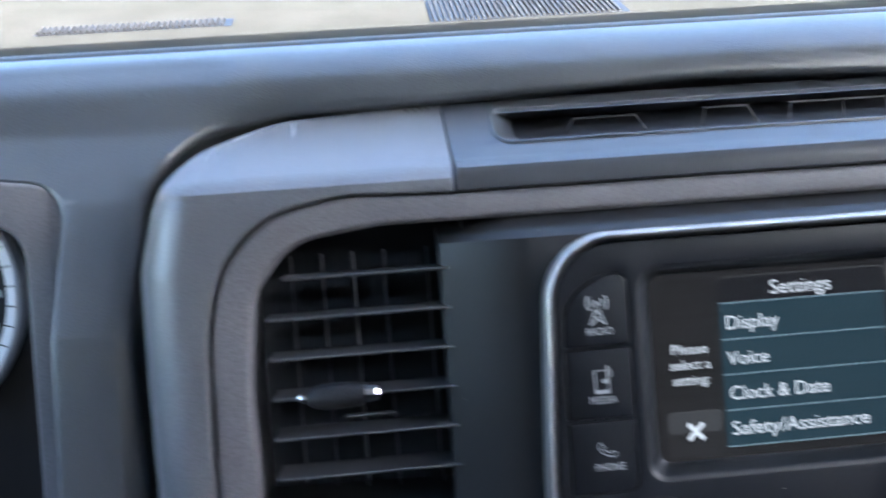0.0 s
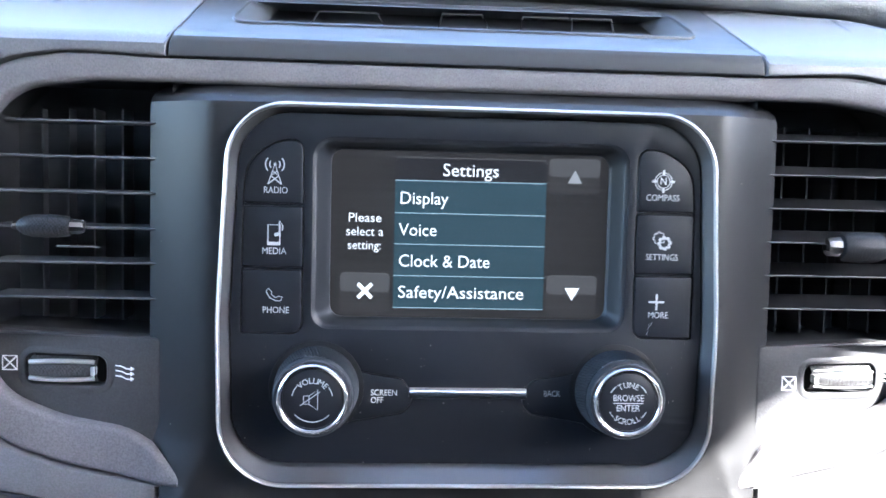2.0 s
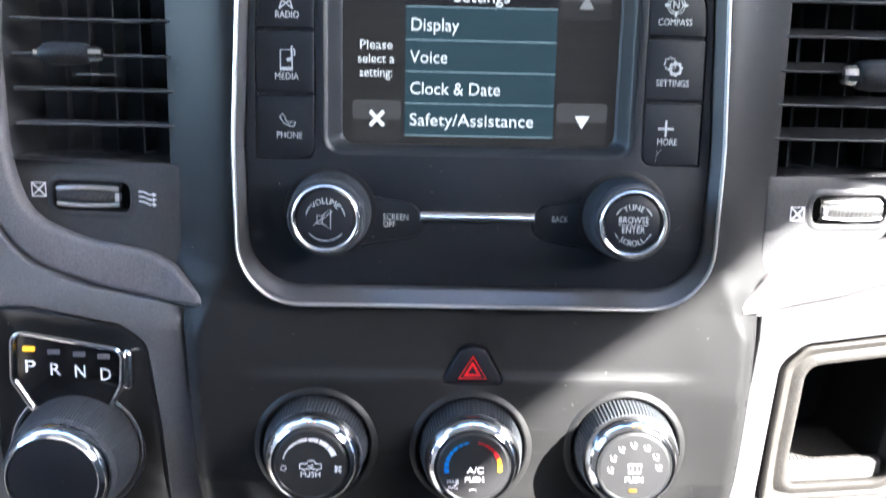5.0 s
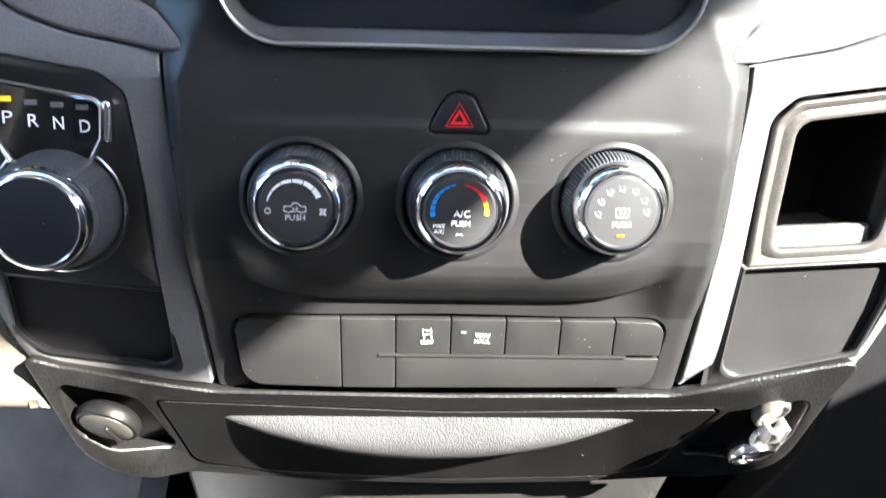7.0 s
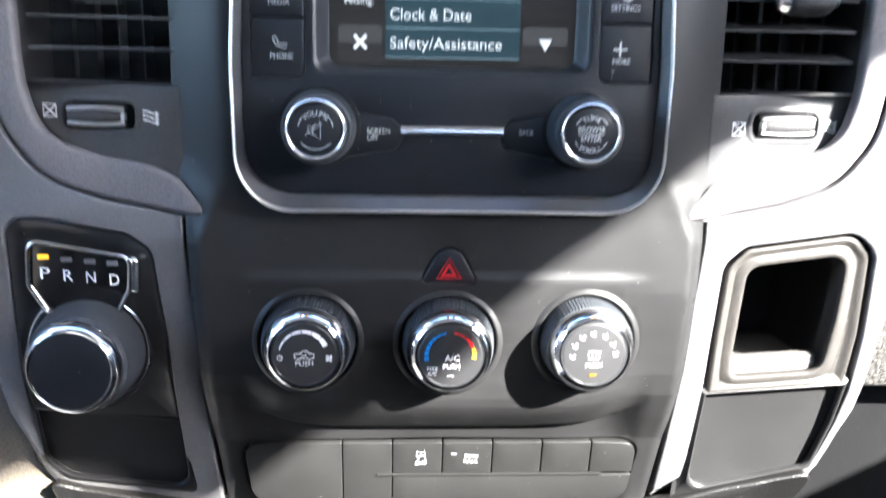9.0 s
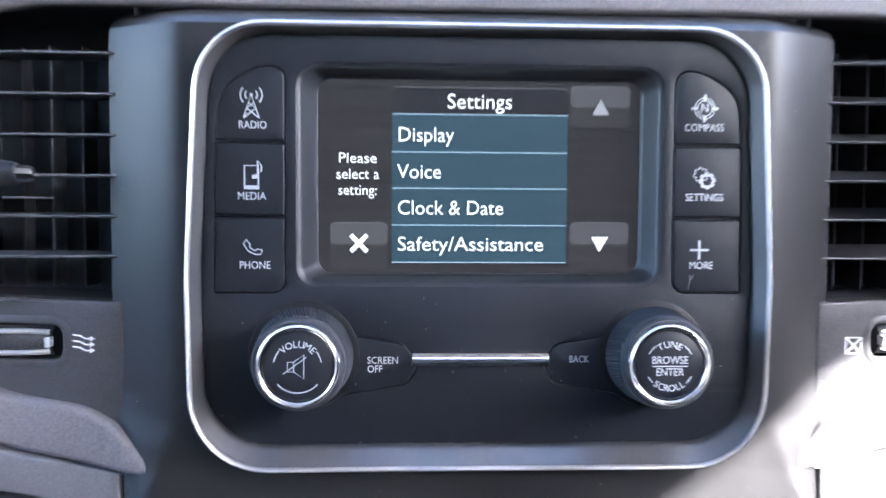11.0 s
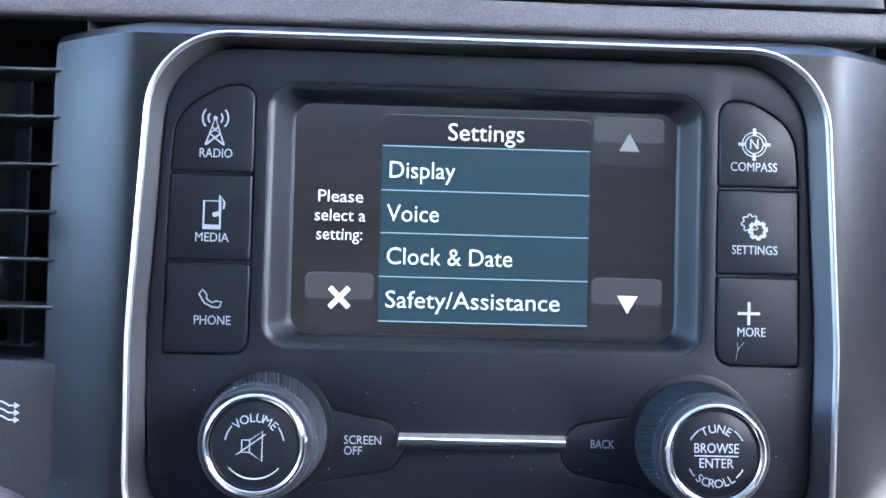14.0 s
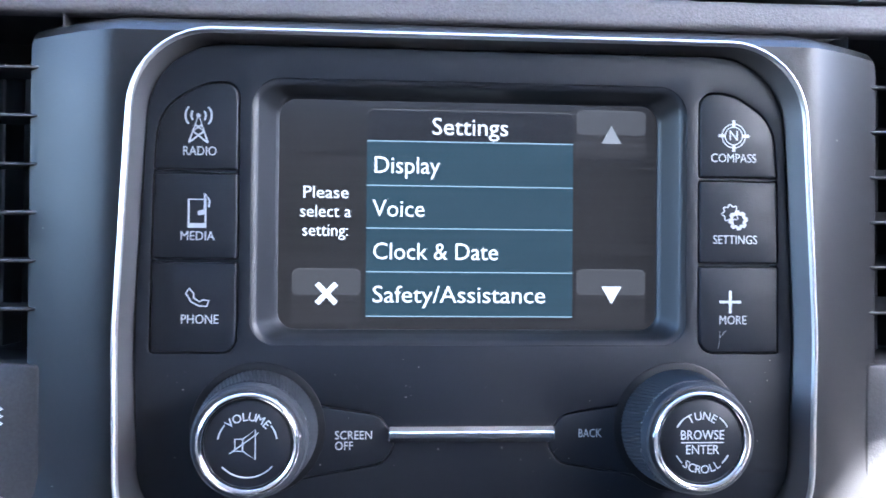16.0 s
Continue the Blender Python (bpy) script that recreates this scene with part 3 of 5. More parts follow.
SCR = fil([(-56, 48, 5), (56.5, 48, 5), (56.5, -19.2, 5), (-56, -19.2, 5)], 6)
b_left = [fil([(-89.2, 26, 0.8), (-66.3, 26, 0.8), (-66.3, 50.5, 4), (-75, 50.5, 14), (-88, 43, 14)], 5), fil([(-89.6, 1, 0.8), (-66.3, 1, 0.8), (-66.3, 25, 0.8), (-89.2, 25, 0.8)], 3), fil([(-89.8, -25, 0.8), (-66.5, -25, 4), (-66.3, 0, 0.8), (-89.6, 0, 0.8)], 5)]
b_right = [flip(b) for b in b_left]
FLAP = fil([(-53, -38.6, 1), (-26, -43.0, 5), (-21.2, -50.5, 5), (-25.5, -56.4, 4), (-53, -61.2, 1)], 5)


def face_depth(x, z):
    return ramp(z, [(-82, 2.4), (-68, 0.5), (-63, 0.1), (-58, 0), (100, 0)])


holes = [offs(b, -0.35) for b in b_left + b_right] + [REC]
bm = bmesh.new()
panel(bm, offs(b_in, 0.3), holes + [offs(FLAP, -0.3), offs(flip(FLAP), -0.3)], face_depth, 0.35, 4, [], [-58, -60, -63, -66, -70, -75], step=5)
part("face_plate", bm, FACE, radio)
bm = bmesh.new()
loft(bm, [[P(x, d, z) for x, z in o] for o, d in ((REC, 0.3), (offs(REC, 0.9), 0.6), (offs(REC, 1.8), 1.6), (offs(SCR, -1.3), 7.6), (offs(SCR, -0.5), 8.7), (offs(SCR, -0.1), 9.0), (SCR, 10.2))])
part("screen_frame", bm, RECESS, radio)
keys = [(b, plate("button", b, -0.5, FACE, radio, bevel=0.6, thick=4)) for b in b_left + b_right]
flaps = [plate("flap_button", f, -0.1, FACE, radio, bevel=0.35, thick=4) for f in (FLAP, flip(FLAP))]


def key_at(x, z):
    """The push button under a printed mark."""
    return min(keys, key=lambda k: (sum(p[0] for p in k[0]) / len(k[0]) - x) ** 2 + (sum(p[1] for p in k[0]) / len(k[0]) - z) ** 2)[1]
bm = bmesh.new()
prof = [(1.0, 2.5), (-1.2, 2.5), (-1.9, 2.2), (-2.3, 1.6), (-2.6, 0.0), (-2.7, -1.5), (-2.4, -2.1), (-1.8, -2.4), (1.0, -2.5)]
rows = loft(bm, [[P(x, 0.6 + d * q, -48 + h * q) for d, h in prof] for x, q in ((-23.6, 0.86), (-23.2, 1.0), (0, 1.0), (23.4, 1.0), (23.8, 0.86))], closed=False)
bm.faces.new(rows[0])
bm.faces.new(rows[-1])
part("slot_bar", bm, BRIGHT, radio, "chrome bar")


def radio_knob(cx, cz, name):
    k = thing("radio_knob", "dark ribbed rotary knob with chrome ring on the radio", "knob", "radio knobs")
    bm = bmesh.new()
    n = 184
    rings = []
    for r, d, h, tw in ((13.6, -18.9, 0, 0), (14.3, -18.9, 0, 0), (14.8, -18.3, 0, 0), (15.2, -14.6, 0, 0), (15.3, -14.2, 0.45, 0), (16.4, -0.8, 0.45, 0.16), (16.4, 2, 0, 0.16)):
        rings.append([P(cx + (r + h * (i % 2)) * math.cos(2 * math.pi * i / n + tw), d, cz + (r + h * (i % 2)) * math.sin(2 * math.pi * i / n + tw)) for i in range(n)])
    loft(bm, rings)
    part("grip", bm, GRIP, k, smooth=20)
    # flat black ring painting the shaded gap round the knob's foot
    bm = bmesh.new()
    loft(bm, [[P(cx + r * math.cos(2 * math.pi * i / 72), d, cz + r * math.sin(2 * math.pi * i / 72)) for i in range(72)] for r, d in ((18.8, 0.2), (18.7, -0.15), (18.3, -0.3), (16.0, -0.3))])
    part("shade_ring", bm, BLACK, k)
    bm = bmesh.new()
    loft(bm, [[P(cx + r * math.cos(2 * math.pi * i / 72), d, cz + r * math.sin(2 * math.pi * i / 72)) for i in range(72)] for r, d in ((13.6, -17.6), (13.6, -18.8), (13.4, -19.6), (13.0, -20.3), (12.5, -20.6), (12.0, -20.4), (11.6, -19.9), (11.4, -19.0))])
    part("chrome_ring", bm, BRIGHT, k, "chrome ring")
    bm = bmesh.new()
    rows = loft(bm, [[P(cx + r * math.cos(2 * math.pi * i / 72), d, cz + r * math.sin(2 * math.pi * i / 72)) for i in range(72)] for r, d in ((11.5, -18.6), (11.2, -19.2), (10.5, -19.6), (4, -19.7))])
    bm.faces.new(rows[-1])
    face = part("cap", bm, FACE, k)
    return k, face


vol, vol_cap = radio_knob(-60.0, -46.5, "volume")
tune, tune_cap = radio_knob(60.0, -46.5, "tune")
TOP = -19.75
for a, ch in zip((131, 113, 96, 80, 63, 46), "VOLUME"):
    letters(ch, 2.2, -60 + 6.9 * math.cos(radians(a)), -46.5 + 6.9 * math.sin(radians(a)), TOP, SOFT, vol_cap, turn=a - 90)
strokes("print", [arc(-60, -46.5, 7.6, 140, 170), arc(-60, -46.5, 7.6, 10, 38), arc(-60, -46.5, 8.6, 222, 318)], 0.35, TOP, SOFT, vol_cap)
strokes("print", [[(-63.2, -48.3), (-61.2, -48.3), (-58, -50.5), (-58, -42.8), (-61.2, -45.2), (-63.2, -45.2), (-63.2, -48.3)], [(-61.2, -48.3), (-61.2, -45.2)], [(-64.6, -49), (-57.2, -43.6)]], 0.3, TOP, DIM, vol_cap)
letters("BROWSE", 2.5, 60, -45.0, TOP, SOFT, tune_cap, width=11.8)
letters("ENTER", 2.5, 60, -48.9, TOP, SOFT, tune_cap, width=9.0)
strokes("print", [[(54.2, -46.9), (65.8, -46.9)]], 0.3, TOP, SOFT, tune_cap)
for a, ch in zip((119, 100, 80, 62), "TUNE"):
    letters(ch, 2.2, 60 + 6.6 * math.cos(radians(a)), -46.5 + 6.6 * math.sin(radians(a)), TOP, SOFT, tune_cap, turn=a - 90)
for a, ch in zip((234, 247.5, 261, 276, 291, 303), "SCROLL"):
    letters(ch, 2.2, 60 + 7.5 * math.cos(radians(a)), -46.7 + 7.5 * math.sin(radians(a)), TOP, SOFT, tune_cap, turn=a + 90)
strokes("print", [arc(60, -46.5, 7.8, 127, 152), arc(60, -46.5, 7.8, 28, 53), arc(60, -46.5, 8.0, 208, 226), arc(60, -46.5, 8.0, 312, 332)], 0.35, TOP, SOFT, tune_cap)

# the display: a lit panel with its rows, letters and soft keys
S = 9.5
screen = part("screen", bmesh.new(), GLOSS, radio, "lit colour touch screen")
bm = bmesh.new()
sheet(bm, [offs(SCR, -0.3)], flatd(S))
old = screen.data
screen.data = finish(bm, "screen", glow("display_ground", (0.020, 0.019, 0.0185), 1.0, streak=0.35))
bpy.data.meshes.remove(old)
G_ROW = glow("display_row", (0.024, 0.052, 0.064), 1.0, streak=0.12)
G_HEAD = glow("display_header", (0.013, 0.013, 0.015), 1.0)
G_TEXT = glow("display_text", (0.95, 1.0, 1.0), 1.0, False)
G_LINE = glow("display_line", (0.28, 0.42, 0.46), 1.0, False)
G_KEY = glow("display_key", (0.064, 0.064, 0.063), 1.0, streak=0.06)
G_KEYLOW = glow("display_key_low", (0.028, 0.0265, 0.026), 1.0, streak=0.25)
G_KEYRIM = glow("display_key_rim", (0.13, 0.13, 0.125), 1.0)
G_ARROW = glow("display_arrow_grey", (0.24, 0.25, 0.25), 1.0, False)


def lit(name, x0, x1, z0, z1, m, dd=0.08):
    bm = bmesh.new()
    box(bm, x0, x1, S - dd, S - dd + 0.05, z0, z1)
    return part(name, bm, m, screen)


bm = bmesh.new()
sheet(bm, [fil([(-30.5, 36.2, 0), (31.0, 36.2, 0), (31.0, 45.4, 1.8), (-30.5, 45.4, 1.8)], 5)], flatd(S - 0.1))
part("header_bar", bm, G_HEAD, screen)
strokes("rule", [[(-30.5, 44.0), (-30.0, 45.0), (-28.6, 45.5), (29.1, 45.5), (30.5, 45.0), (31.0, 44.0)]], 0.22, S - 0.12, G_KEYRIM, screen)
MENU_Z = (36.2, 23.1, 10.5, -2.35, -15.4)
for top, low in zip(MENU_Z, MENU_Z[1:]):
    lit("menu_entry", -30.5, 31.0, low, top, G_ROW)
for z in MENU_Z:
    lit("rule", -30.5, 31.0, z - 0.17, z + 0.17, G_LINE, 0.14)
for x0, x1, top, low, bottom in ((-52.0, -31.9, -1.6, -9.2, -17.6), (31.9, 53.0, 46.4, 39.2, 32.0), (32.2, 53.2, -1.2, -8.8, -17.2)):
    bm = bmesh.new()
    sheet(bm, [fil([(x0, bottom, 1.6), (x1, bottom, 1.6), (x1, top, 1.8), (x0, top, 1.8)], 5)], flatd(S - 0.06))
    key = part("soft_key", bm, G_KEYLOW, screen)
    bm = bmesh.new()
    sheet(bm, [fil([(x0, low, 1.5), (x1, low, 1.5), (x1, top, 1.8), (x0, top, 1.8)], 5)], flatd(S - 0.12))
    part("key_sheen", bm, G_KEY, screen)
    strokes("key_rim", [[(x0 + 0.1, top - 1.8), (x0 + 0.6, top - 0.6), (x0 + 1.8, top), (x1 - 1.8, top), (x1 - 0.6, top - 0.6), (x1 - 0.1, top - 1.8)]], 0.18, S - 0.14, G_KEYRIM, screen)
strokes("key_shade", [[(32.6, 31.7), (52.4, 31.7)]], 0.7, S - 0.06, G_HEAD, screen)
D2 = S - 0.25
letters("Settings", 5.1, 0.0, 40.5, D2, G_TEXT, screen, width=22.5, bold=0.005)
for i, (w, wide) in enumerate((("Display", 19.3), ("Voice", 15.3), ("Clock & Date", 36.9), ("Safety/Assistance", 51.2))):
    letters(w, 5.0, -28.7, (28.9, 16.1, 3.5, -9.2)[i], D2, G_TEXT, screen, align="LEFT", width=wide, bold=0.005)
for i, (w, wide) in enumerate((("Please", 13.1), ("select a", 14.8), ("setting:", 13.3))):
    letters(w, 3.6, -42.4, 20.7 - 5.55 * i, D2, G_TEXT, screen, width=wide)
strokes("cross", [[(-44.7, -5.9), (-39.1, -11.7)], [(-39.1, -5.9), (-44.7, -11.7)]], 1.6, D2, G_TEXT, screen)


def tri(x, z, w, h, m):
    bm = bmesh.new()
    loft(bm, [[P(x - w / 2, d, z - h / 2), P(x + w / 2, d, z - h / 2), P(x, d, z + h / 2)] for d in (D2, D2 + 0.1)])
    bm.faces.new([bm.verts.new(P(*c)) for c in ((x - w / 2, D2, z - h / 2), (x + w / 2, D2, z - h / 2), (x, D2, z + h / 2))])
    return part("arrow", bm, m, screen)


tri(42.6, 39.3, 6.0, 5.4, G_ARROW)
tri(42.9, -8.9, 6.1, -5.3, G_TEXT)

# print on the buttons
BP = -0.6
for w, x, z, wide in (("RADIO", -76.8, 31.0, 9.4), ("MEDIA", -77.2, 7.3, 9.6), ("PHONE", -76.3, -15.9, 10.5), ("COMPASS", 76.2, 31.6, 13.9), ("SETTINGS", 76.8, 7.8, 13.5), ("MORE", 76.2, -15.6, 8.3)):
    letters(w, 2.55, x, z, BP, SOFT, key_at(x, z), width=wide * 0.97)
letters("SCREEN", 2.4, -33.3, -48.4, -0.3, DIM, flaps[0], width=10.4)
letters("OFF", 2.4, -36.0, -51.4, -0.3, DIM, flaps[0], width=5.0)
letters("BACK", 2.4, 34.2, -48.2, -0.3, DIM, flaps[1], width=6.7)
ix, iz = -77.2, 36.0
strokes("mast_symbol", [[(ix - 2.6, iz - 2.6), (ix, iz + 5.2), (ix + 2.6, iz - 2.6)], [(ix - 2.6, iz - 2.6), (ix + 1.5, iz + 0.6), (ix - 0.9, iz + 2.4)], [(ix + 2.6, iz - 2.6), (ix - 1.5, iz + 0.6), (ix + 0.9, iz + 2.4)]], 0.5, BP, SOFT, key_at(ix, iz))
strokes("wave_symbol", [arc(ix, iz + 5, 2.0, -40, 40, 6), arc(ix, iz + 5, 3.6, -42, 42, 8), arc(ix, iz + 5, 2.0, 140, 220, 6), arc(ix, iz + 5, 3.6, 138, 222, 8), arc(ix, iz + 5, 0.35, 0, 360, 8)], 0.5, BP, SOFT, key_at(ix, iz))
ix, iz = -77.3, 13.6
strokes("player_symbol", [[(ix - 2.3, iz - 3.8), (ix + 2.3, iz - 3.8), (ix + 2.3, iz + 4.0), (ix - 2.3, iz + 4.0), (ix - 2.3, iz - 3.8)], [(ix - 2.3, iz - 3.0), (ix + 2.3, iz - 3.0)], [(ix + 2.1, iz + 0.2), (ix + 2.1, iz + 5.6), (ix + 3.4, iz + 3.6), (ix + 3.2, iz + 1.8)], [(ix + 0.2, iz + 0.0), (ix + 2.0, iz + 0.5)]], 0.55, BP, SOFT, key_at(ix, iz))
strokes("player_symbol", [[(ix - 2.3, iz - 3.3), (ix + 2.3, iz - 3.3)], [(ix + 0.3, iz + 0.1), (ix + 1.9, iz + 0.5)]], 1.3, BP - 0.06, SOFT, key_at(ix, iz))
ix, iz = -77.0, -10.2
strokes("handset_symbol", [[(ix - 2.2, iz + 3.0), (ix - 3.1, iz + 1.6), (ix - 1.6, iz - 0.8), (ix + 0.6, iz - 1.9), (ix + 2.6, iz - 2.0), (ix + 3.2, iz - 0.4), (ix + 1.6, iz - 0.2), (ix + 0.6, iz - 0.7), (ix - 1.0, iz + 0.4), (ix - 0.9, iz + 1.5), (ix - 2.2, iz + 3.0)]], 0.4, BP, SOFT, key_at(ix, iz))
ix, iz = 76.2, 38.2
strokes("compass_symbol", [arc(ix, iz, 3.5, 0, 360, 28), arc(ix, iz, 2.6, 0, 360, 24)], 0.3, BP, SOFT, key_at(ix, iz))
strokes("compass_symbol", [[(ix + 2.6 * math.cos(a * math.pi / 2), iz + 2.6 * math.sin(a * math.pi / 2)), (ix + 4.6 * math.cos(a * math.pi / 2), iz + 4.6 * math.sin(a * math.pi / 2))] for a in range(4)], 0.9, BP - 0.05, SOFT, key_at(ix, iz))
letters("N", 3.0, ix, iz, BP, SOFT, key_at(ix, iz), width=2.4)


def gear(cx, cz, r, w, teeth, thick):
    o = []
    for i in range(teeth * 4):
        a = 2 * math.pi * i / (teeth * 4)
        rr = r + (w if i % 4 in (0, 1) else 0)
        o.append((cx + rr * math.cos(a), cz + rr * math.sin(a)))
    strokes("gear_symbol", [o + o[:1]], thick, BP, SOFT, key_at(cx, cz))


gear(75.4, 15.6, 2.0, 0.6, 8, 0.3)
gear(77.6, 13.6, 1.9, 0.7, 8, 0.85)
ix, iz = 75.4, -10.2
strokes("plus_symbol", [[(ix - 3.2, iz), (ix + 3.2, iz)], [(ix, iz - 3.3), (ix, iz + 3.3)]], 0.8, BP, SOFT, key_at(ix, iz))
strokes("scratch", [[(74.0, -18.5), (72.4, -20.6), (71.8, -23.8)], [(72.4, -20.6), (72.2, -18.6)]], 0.07, BP, SOFT, key_at(ix, iz))


# ---- more builders ----
def tube(bm, path, r, n=8, closed=False):
    """A round bar along points of (x, d, z)."""
    k = len(path)
    rings = []
    for i in range(k):
        a = Vector(path[i - 1] if (i or closed) else path[0])
        b = Vector(path[(i + 1) % k] if (i < k - 1 or closed) else path[-1])
        t = (b - a).normalized()
        u = t.cross(Vector((0, 1, 0)))
        u = u.normalized() if u.length > 1e-4 else Vector((1, 0, 0))
        v = t.cross(u)
        p = Vector(path[i])
        rings.append([P(*(p + u * r * math.cos(2 * math.pi * j / n) + v * r * math.sin(2 * math.pi * j / n))) for j in range(n)])
    if closed:
        rings.append(rings[0])
    rows = loft(bm, rings)
    if not closed:
        bm.faces.new(rows[0])
        bm.faces.new(rows[-1])


def spun(cx, cz, rows, n=72, dx=0.0, dz=0.0, d_ref=0.0):
    """Rings about an axis that leans by dx, dz for each millimetre of depth."""
    return [[P(cx + dx * (d - d_ref) + r * math.cos(2 * math.pi * i / n), d, cz + dz * (d - d_ref) + r * math.sin(2 * math.pi * i / n)) for i in range(n)] for r, d in rows]


def disc(name, cx, cz, rows, material, parent, label="", n=72, dx=0.0, dz=0.0, d_ref=0.0, cap=True, smooth=32):
    bm = bmesh.new()
    got = loft(bm, spun(cx, cz, rows, n, dx, dz, d_ref))
    if cap:
        bm.faces.new(got[-1])
    return part(name, bm, material, parent, label, smooth)


def ribbed(name, cx, cz, rows, teeth, h, material, parent, dx=0.0, dz=0.0, d_ref=0.0, twist=0.0):
    bm = bmesh.new()
    n = teeth * 2
    rings = []
    for j, (r, d) in enumerate(rows):
        hh = h if 0 < j < len(rows) - 1 else 0
        rings.append([P(cx + dx * (d - d_ref) + (r + hh * (i % 2)) * math.cos(2 * math.pi * i / n + twist * j), d, cz + dz * (d - d_ref) + (r + hh * (i % 2)) * math.sin(2 * math.pi * i / n + twist * j)) for i in range(n)])
    loft(bm, rings)
    return part(name, bm, material, parent, smooth=20)


# ---- air vents ----
def lower_depth(x, z):
    return ramp(abs(x), [(126, 12.5), (140, 15), (192, 23)])


def air_vent(side, knob_r, tilt):
    v = thing("air_vent", "black louvred dashboard air vent with a chrome tipped tilt knob", "air vent", "dashboard air vents")
    s = side
    bm = bmesh.new()
    o = [(s * x, z) for x, z in ((-199, -29), (-120, -31), (-120, 74), (-185, 74), (-199, 60))]
    o = ccw(o)
    rows = loft(bm, [[P(x, d, z) for x, z in o] for d in (16, 62)])
    bm.faces.new(rows[1])
    part("duct", bm, VENT_HAZED, v)
    for i in range(6):
        z = 56.5 - 14.1 * i
        bm = bmesh.new()
        a, b = sorted((s * (-185.0 if i == 0 else -191.5), s * -124))
        prof = [(15.4, 0.55), (14.4, 0.4), (14.0, 0.0), (14.2, -0.45), (15.4, -0.7), (32, -0.6 - tilt * 0.7), (32, 0.5 - tilt * 0.7)]
        rows = loft(bm, [[P(x, d, z + h) for d, h in prof] for x in (a, (a + b) / 2, b)])
        bm.faces.new(rows[0])
        bm.faces.new(rows[-1])
        # same blades both sides; the right ones are coloured darker against the light
        blade = part("louvre", bm, VENT_HAZED if s > 0 else LOUVRE_DARK, v)
        # a pale strip painting the glint along the blade's front
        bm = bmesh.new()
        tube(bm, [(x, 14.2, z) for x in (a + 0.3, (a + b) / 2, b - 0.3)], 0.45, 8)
        part("edge_glint", bm, VANE_LIT if s > 0 else EDGE_GLINT, blade)
    for x, d0 in (((-186, 54), (-173.5, 51), (-161, 47), (-148.5, 45), (-131, 44)) if s > 0 else ((-186.5, 39), (-181, 46), (-165, 37), (-153.5, 37), (-142, 37))):
        bm = bmesh.new()
        box(bm, s * x - 0.55, s * x + 0.55, d0, 60, -28, 64, 0.5)
        # two vanes get the paler copy, as if catching light
        part("vane", bm, VANE_LIT if d0 in (45, 47) else VENT_HAZED, v)
    far, mid, kd, kz = (-179.4, -158.6, 12.0, 14.6) if s > 0 else (-177.5, -155.8, 11.0, 13.0)
    tip = 5.6 if s > 0 else 6.0
    bm = bmesh.new()
    rings = []
    for t, r in ((0, 0.34), (0.03, 0.5), (0.12, 0.78), (0.28, 0.96), (0.5, 1.0), (0.75, 0.97), (0.9, 0.9), (0.97, 0.8), (1.0, 0.6)):
        x = s * (far + (mid - far) * t)
        rings.append([P(x, kd + knob_r * r * math.cos(j * math.pi / 12), kz + knob_r * 0.95 * r * math.sin(j * math.pi / 12)) for j in range(24)])
    rows = loft(bm, rings)
    bm.faces.new(rows[0])
    bm.faces.new(rows[-1])
    part("tilt_knob", bm, KNURL, v, "ribbed rubber tilt knob")
    for ends in (((mid - 0.8, 0.50), (mid, 0.62), (mid + 0.7 * tip, 0.60), (mid + 0.9 * tip, 0.48), (mid + tip, 0.26)), ((far + 0.6, 0.30), (far, 0.36), (far - 1.6, 0.33), (far - 2.4, 0.18))):
        bm = bmesh.new()
        rows = loft(bm, [[P(s * x, kd + knob_r * r * math.cos(j * math.pi / 5), kz + knob_r * r * math.sin(j * math.pi / 5)) for j in range(10)] for x, r in ends])
        bm.faces.new(rows[-1])
        part("knob_tip", bm, BRIGHT if s > 0 or ends[0][0] > far + 5 else GRIP, v, "chrome knob tip" if s > 0 or ends[0][0] > far + 5 else "", smooth=20)
    if s > 0:
        bm = bmesh.new()
        box(bm, -166.0, -149.0, 15.0, 17.5, 6.0, 6.7, 0.3)
        part("knob_slot", bm, VANE_LIT, v)
    bm = bmesh.new()
    o = fil([(-198, -28.5, 2), (-124, -30, 2), (-124, -78, 2), (-150, -70, 20), (-186, -62, 12), (-197, -42, 12)], 4)
    hole = rrect(-163.5, -44.6, 35, 13.4, 4.5)
    o, hole = (o, hole) if s > 0 else (flip(o), flip(hole))
    panel(bm, o, [hole], lower_depth, 1.0, 10, [s * -x for x in (140, 150, 160, 170, 180, 190)], [-35, -55])
    part("lower_panel", bm, RING2, v)
    bm = bmesh.new()
    loft(bm, [[P(x, lower_depth(x, z) + q, z) for x, z in offs(hole, a)] for a, q in ((-3.0, 0.2), (-2.2, -0.25), (-1.2, -0.55), (-0.2, -0.5), (0.3, 0.1), (0.4, 2.0))])
    part("wheel_rim", bm, RING2, v)
    bm = bmesh.new()
    rows = [[P(s * x, lower_depth(s * -163, 0) + 5.2 - 7 * math.cos((zz - -44.6) / 6.0 * 1.2) + 0.2 * ((i + j) % 2) + 0.004 * (x + 164) ** 2, zz) for i, x in enumerate([-178 + 0.75 * q for q in range(37)])] for j, zz in enumerate([-50.0 + 0.6 * q for q in range(19)])]
    loft(bm, rows, closed=False)
    part("shut_off_wheel", bm, WHEEL, v, "ribbed shut-off thumbwheel")
    for zz, up in ((-48.6, -1), (-40.8, 1)):
        bm = bmesh.new()
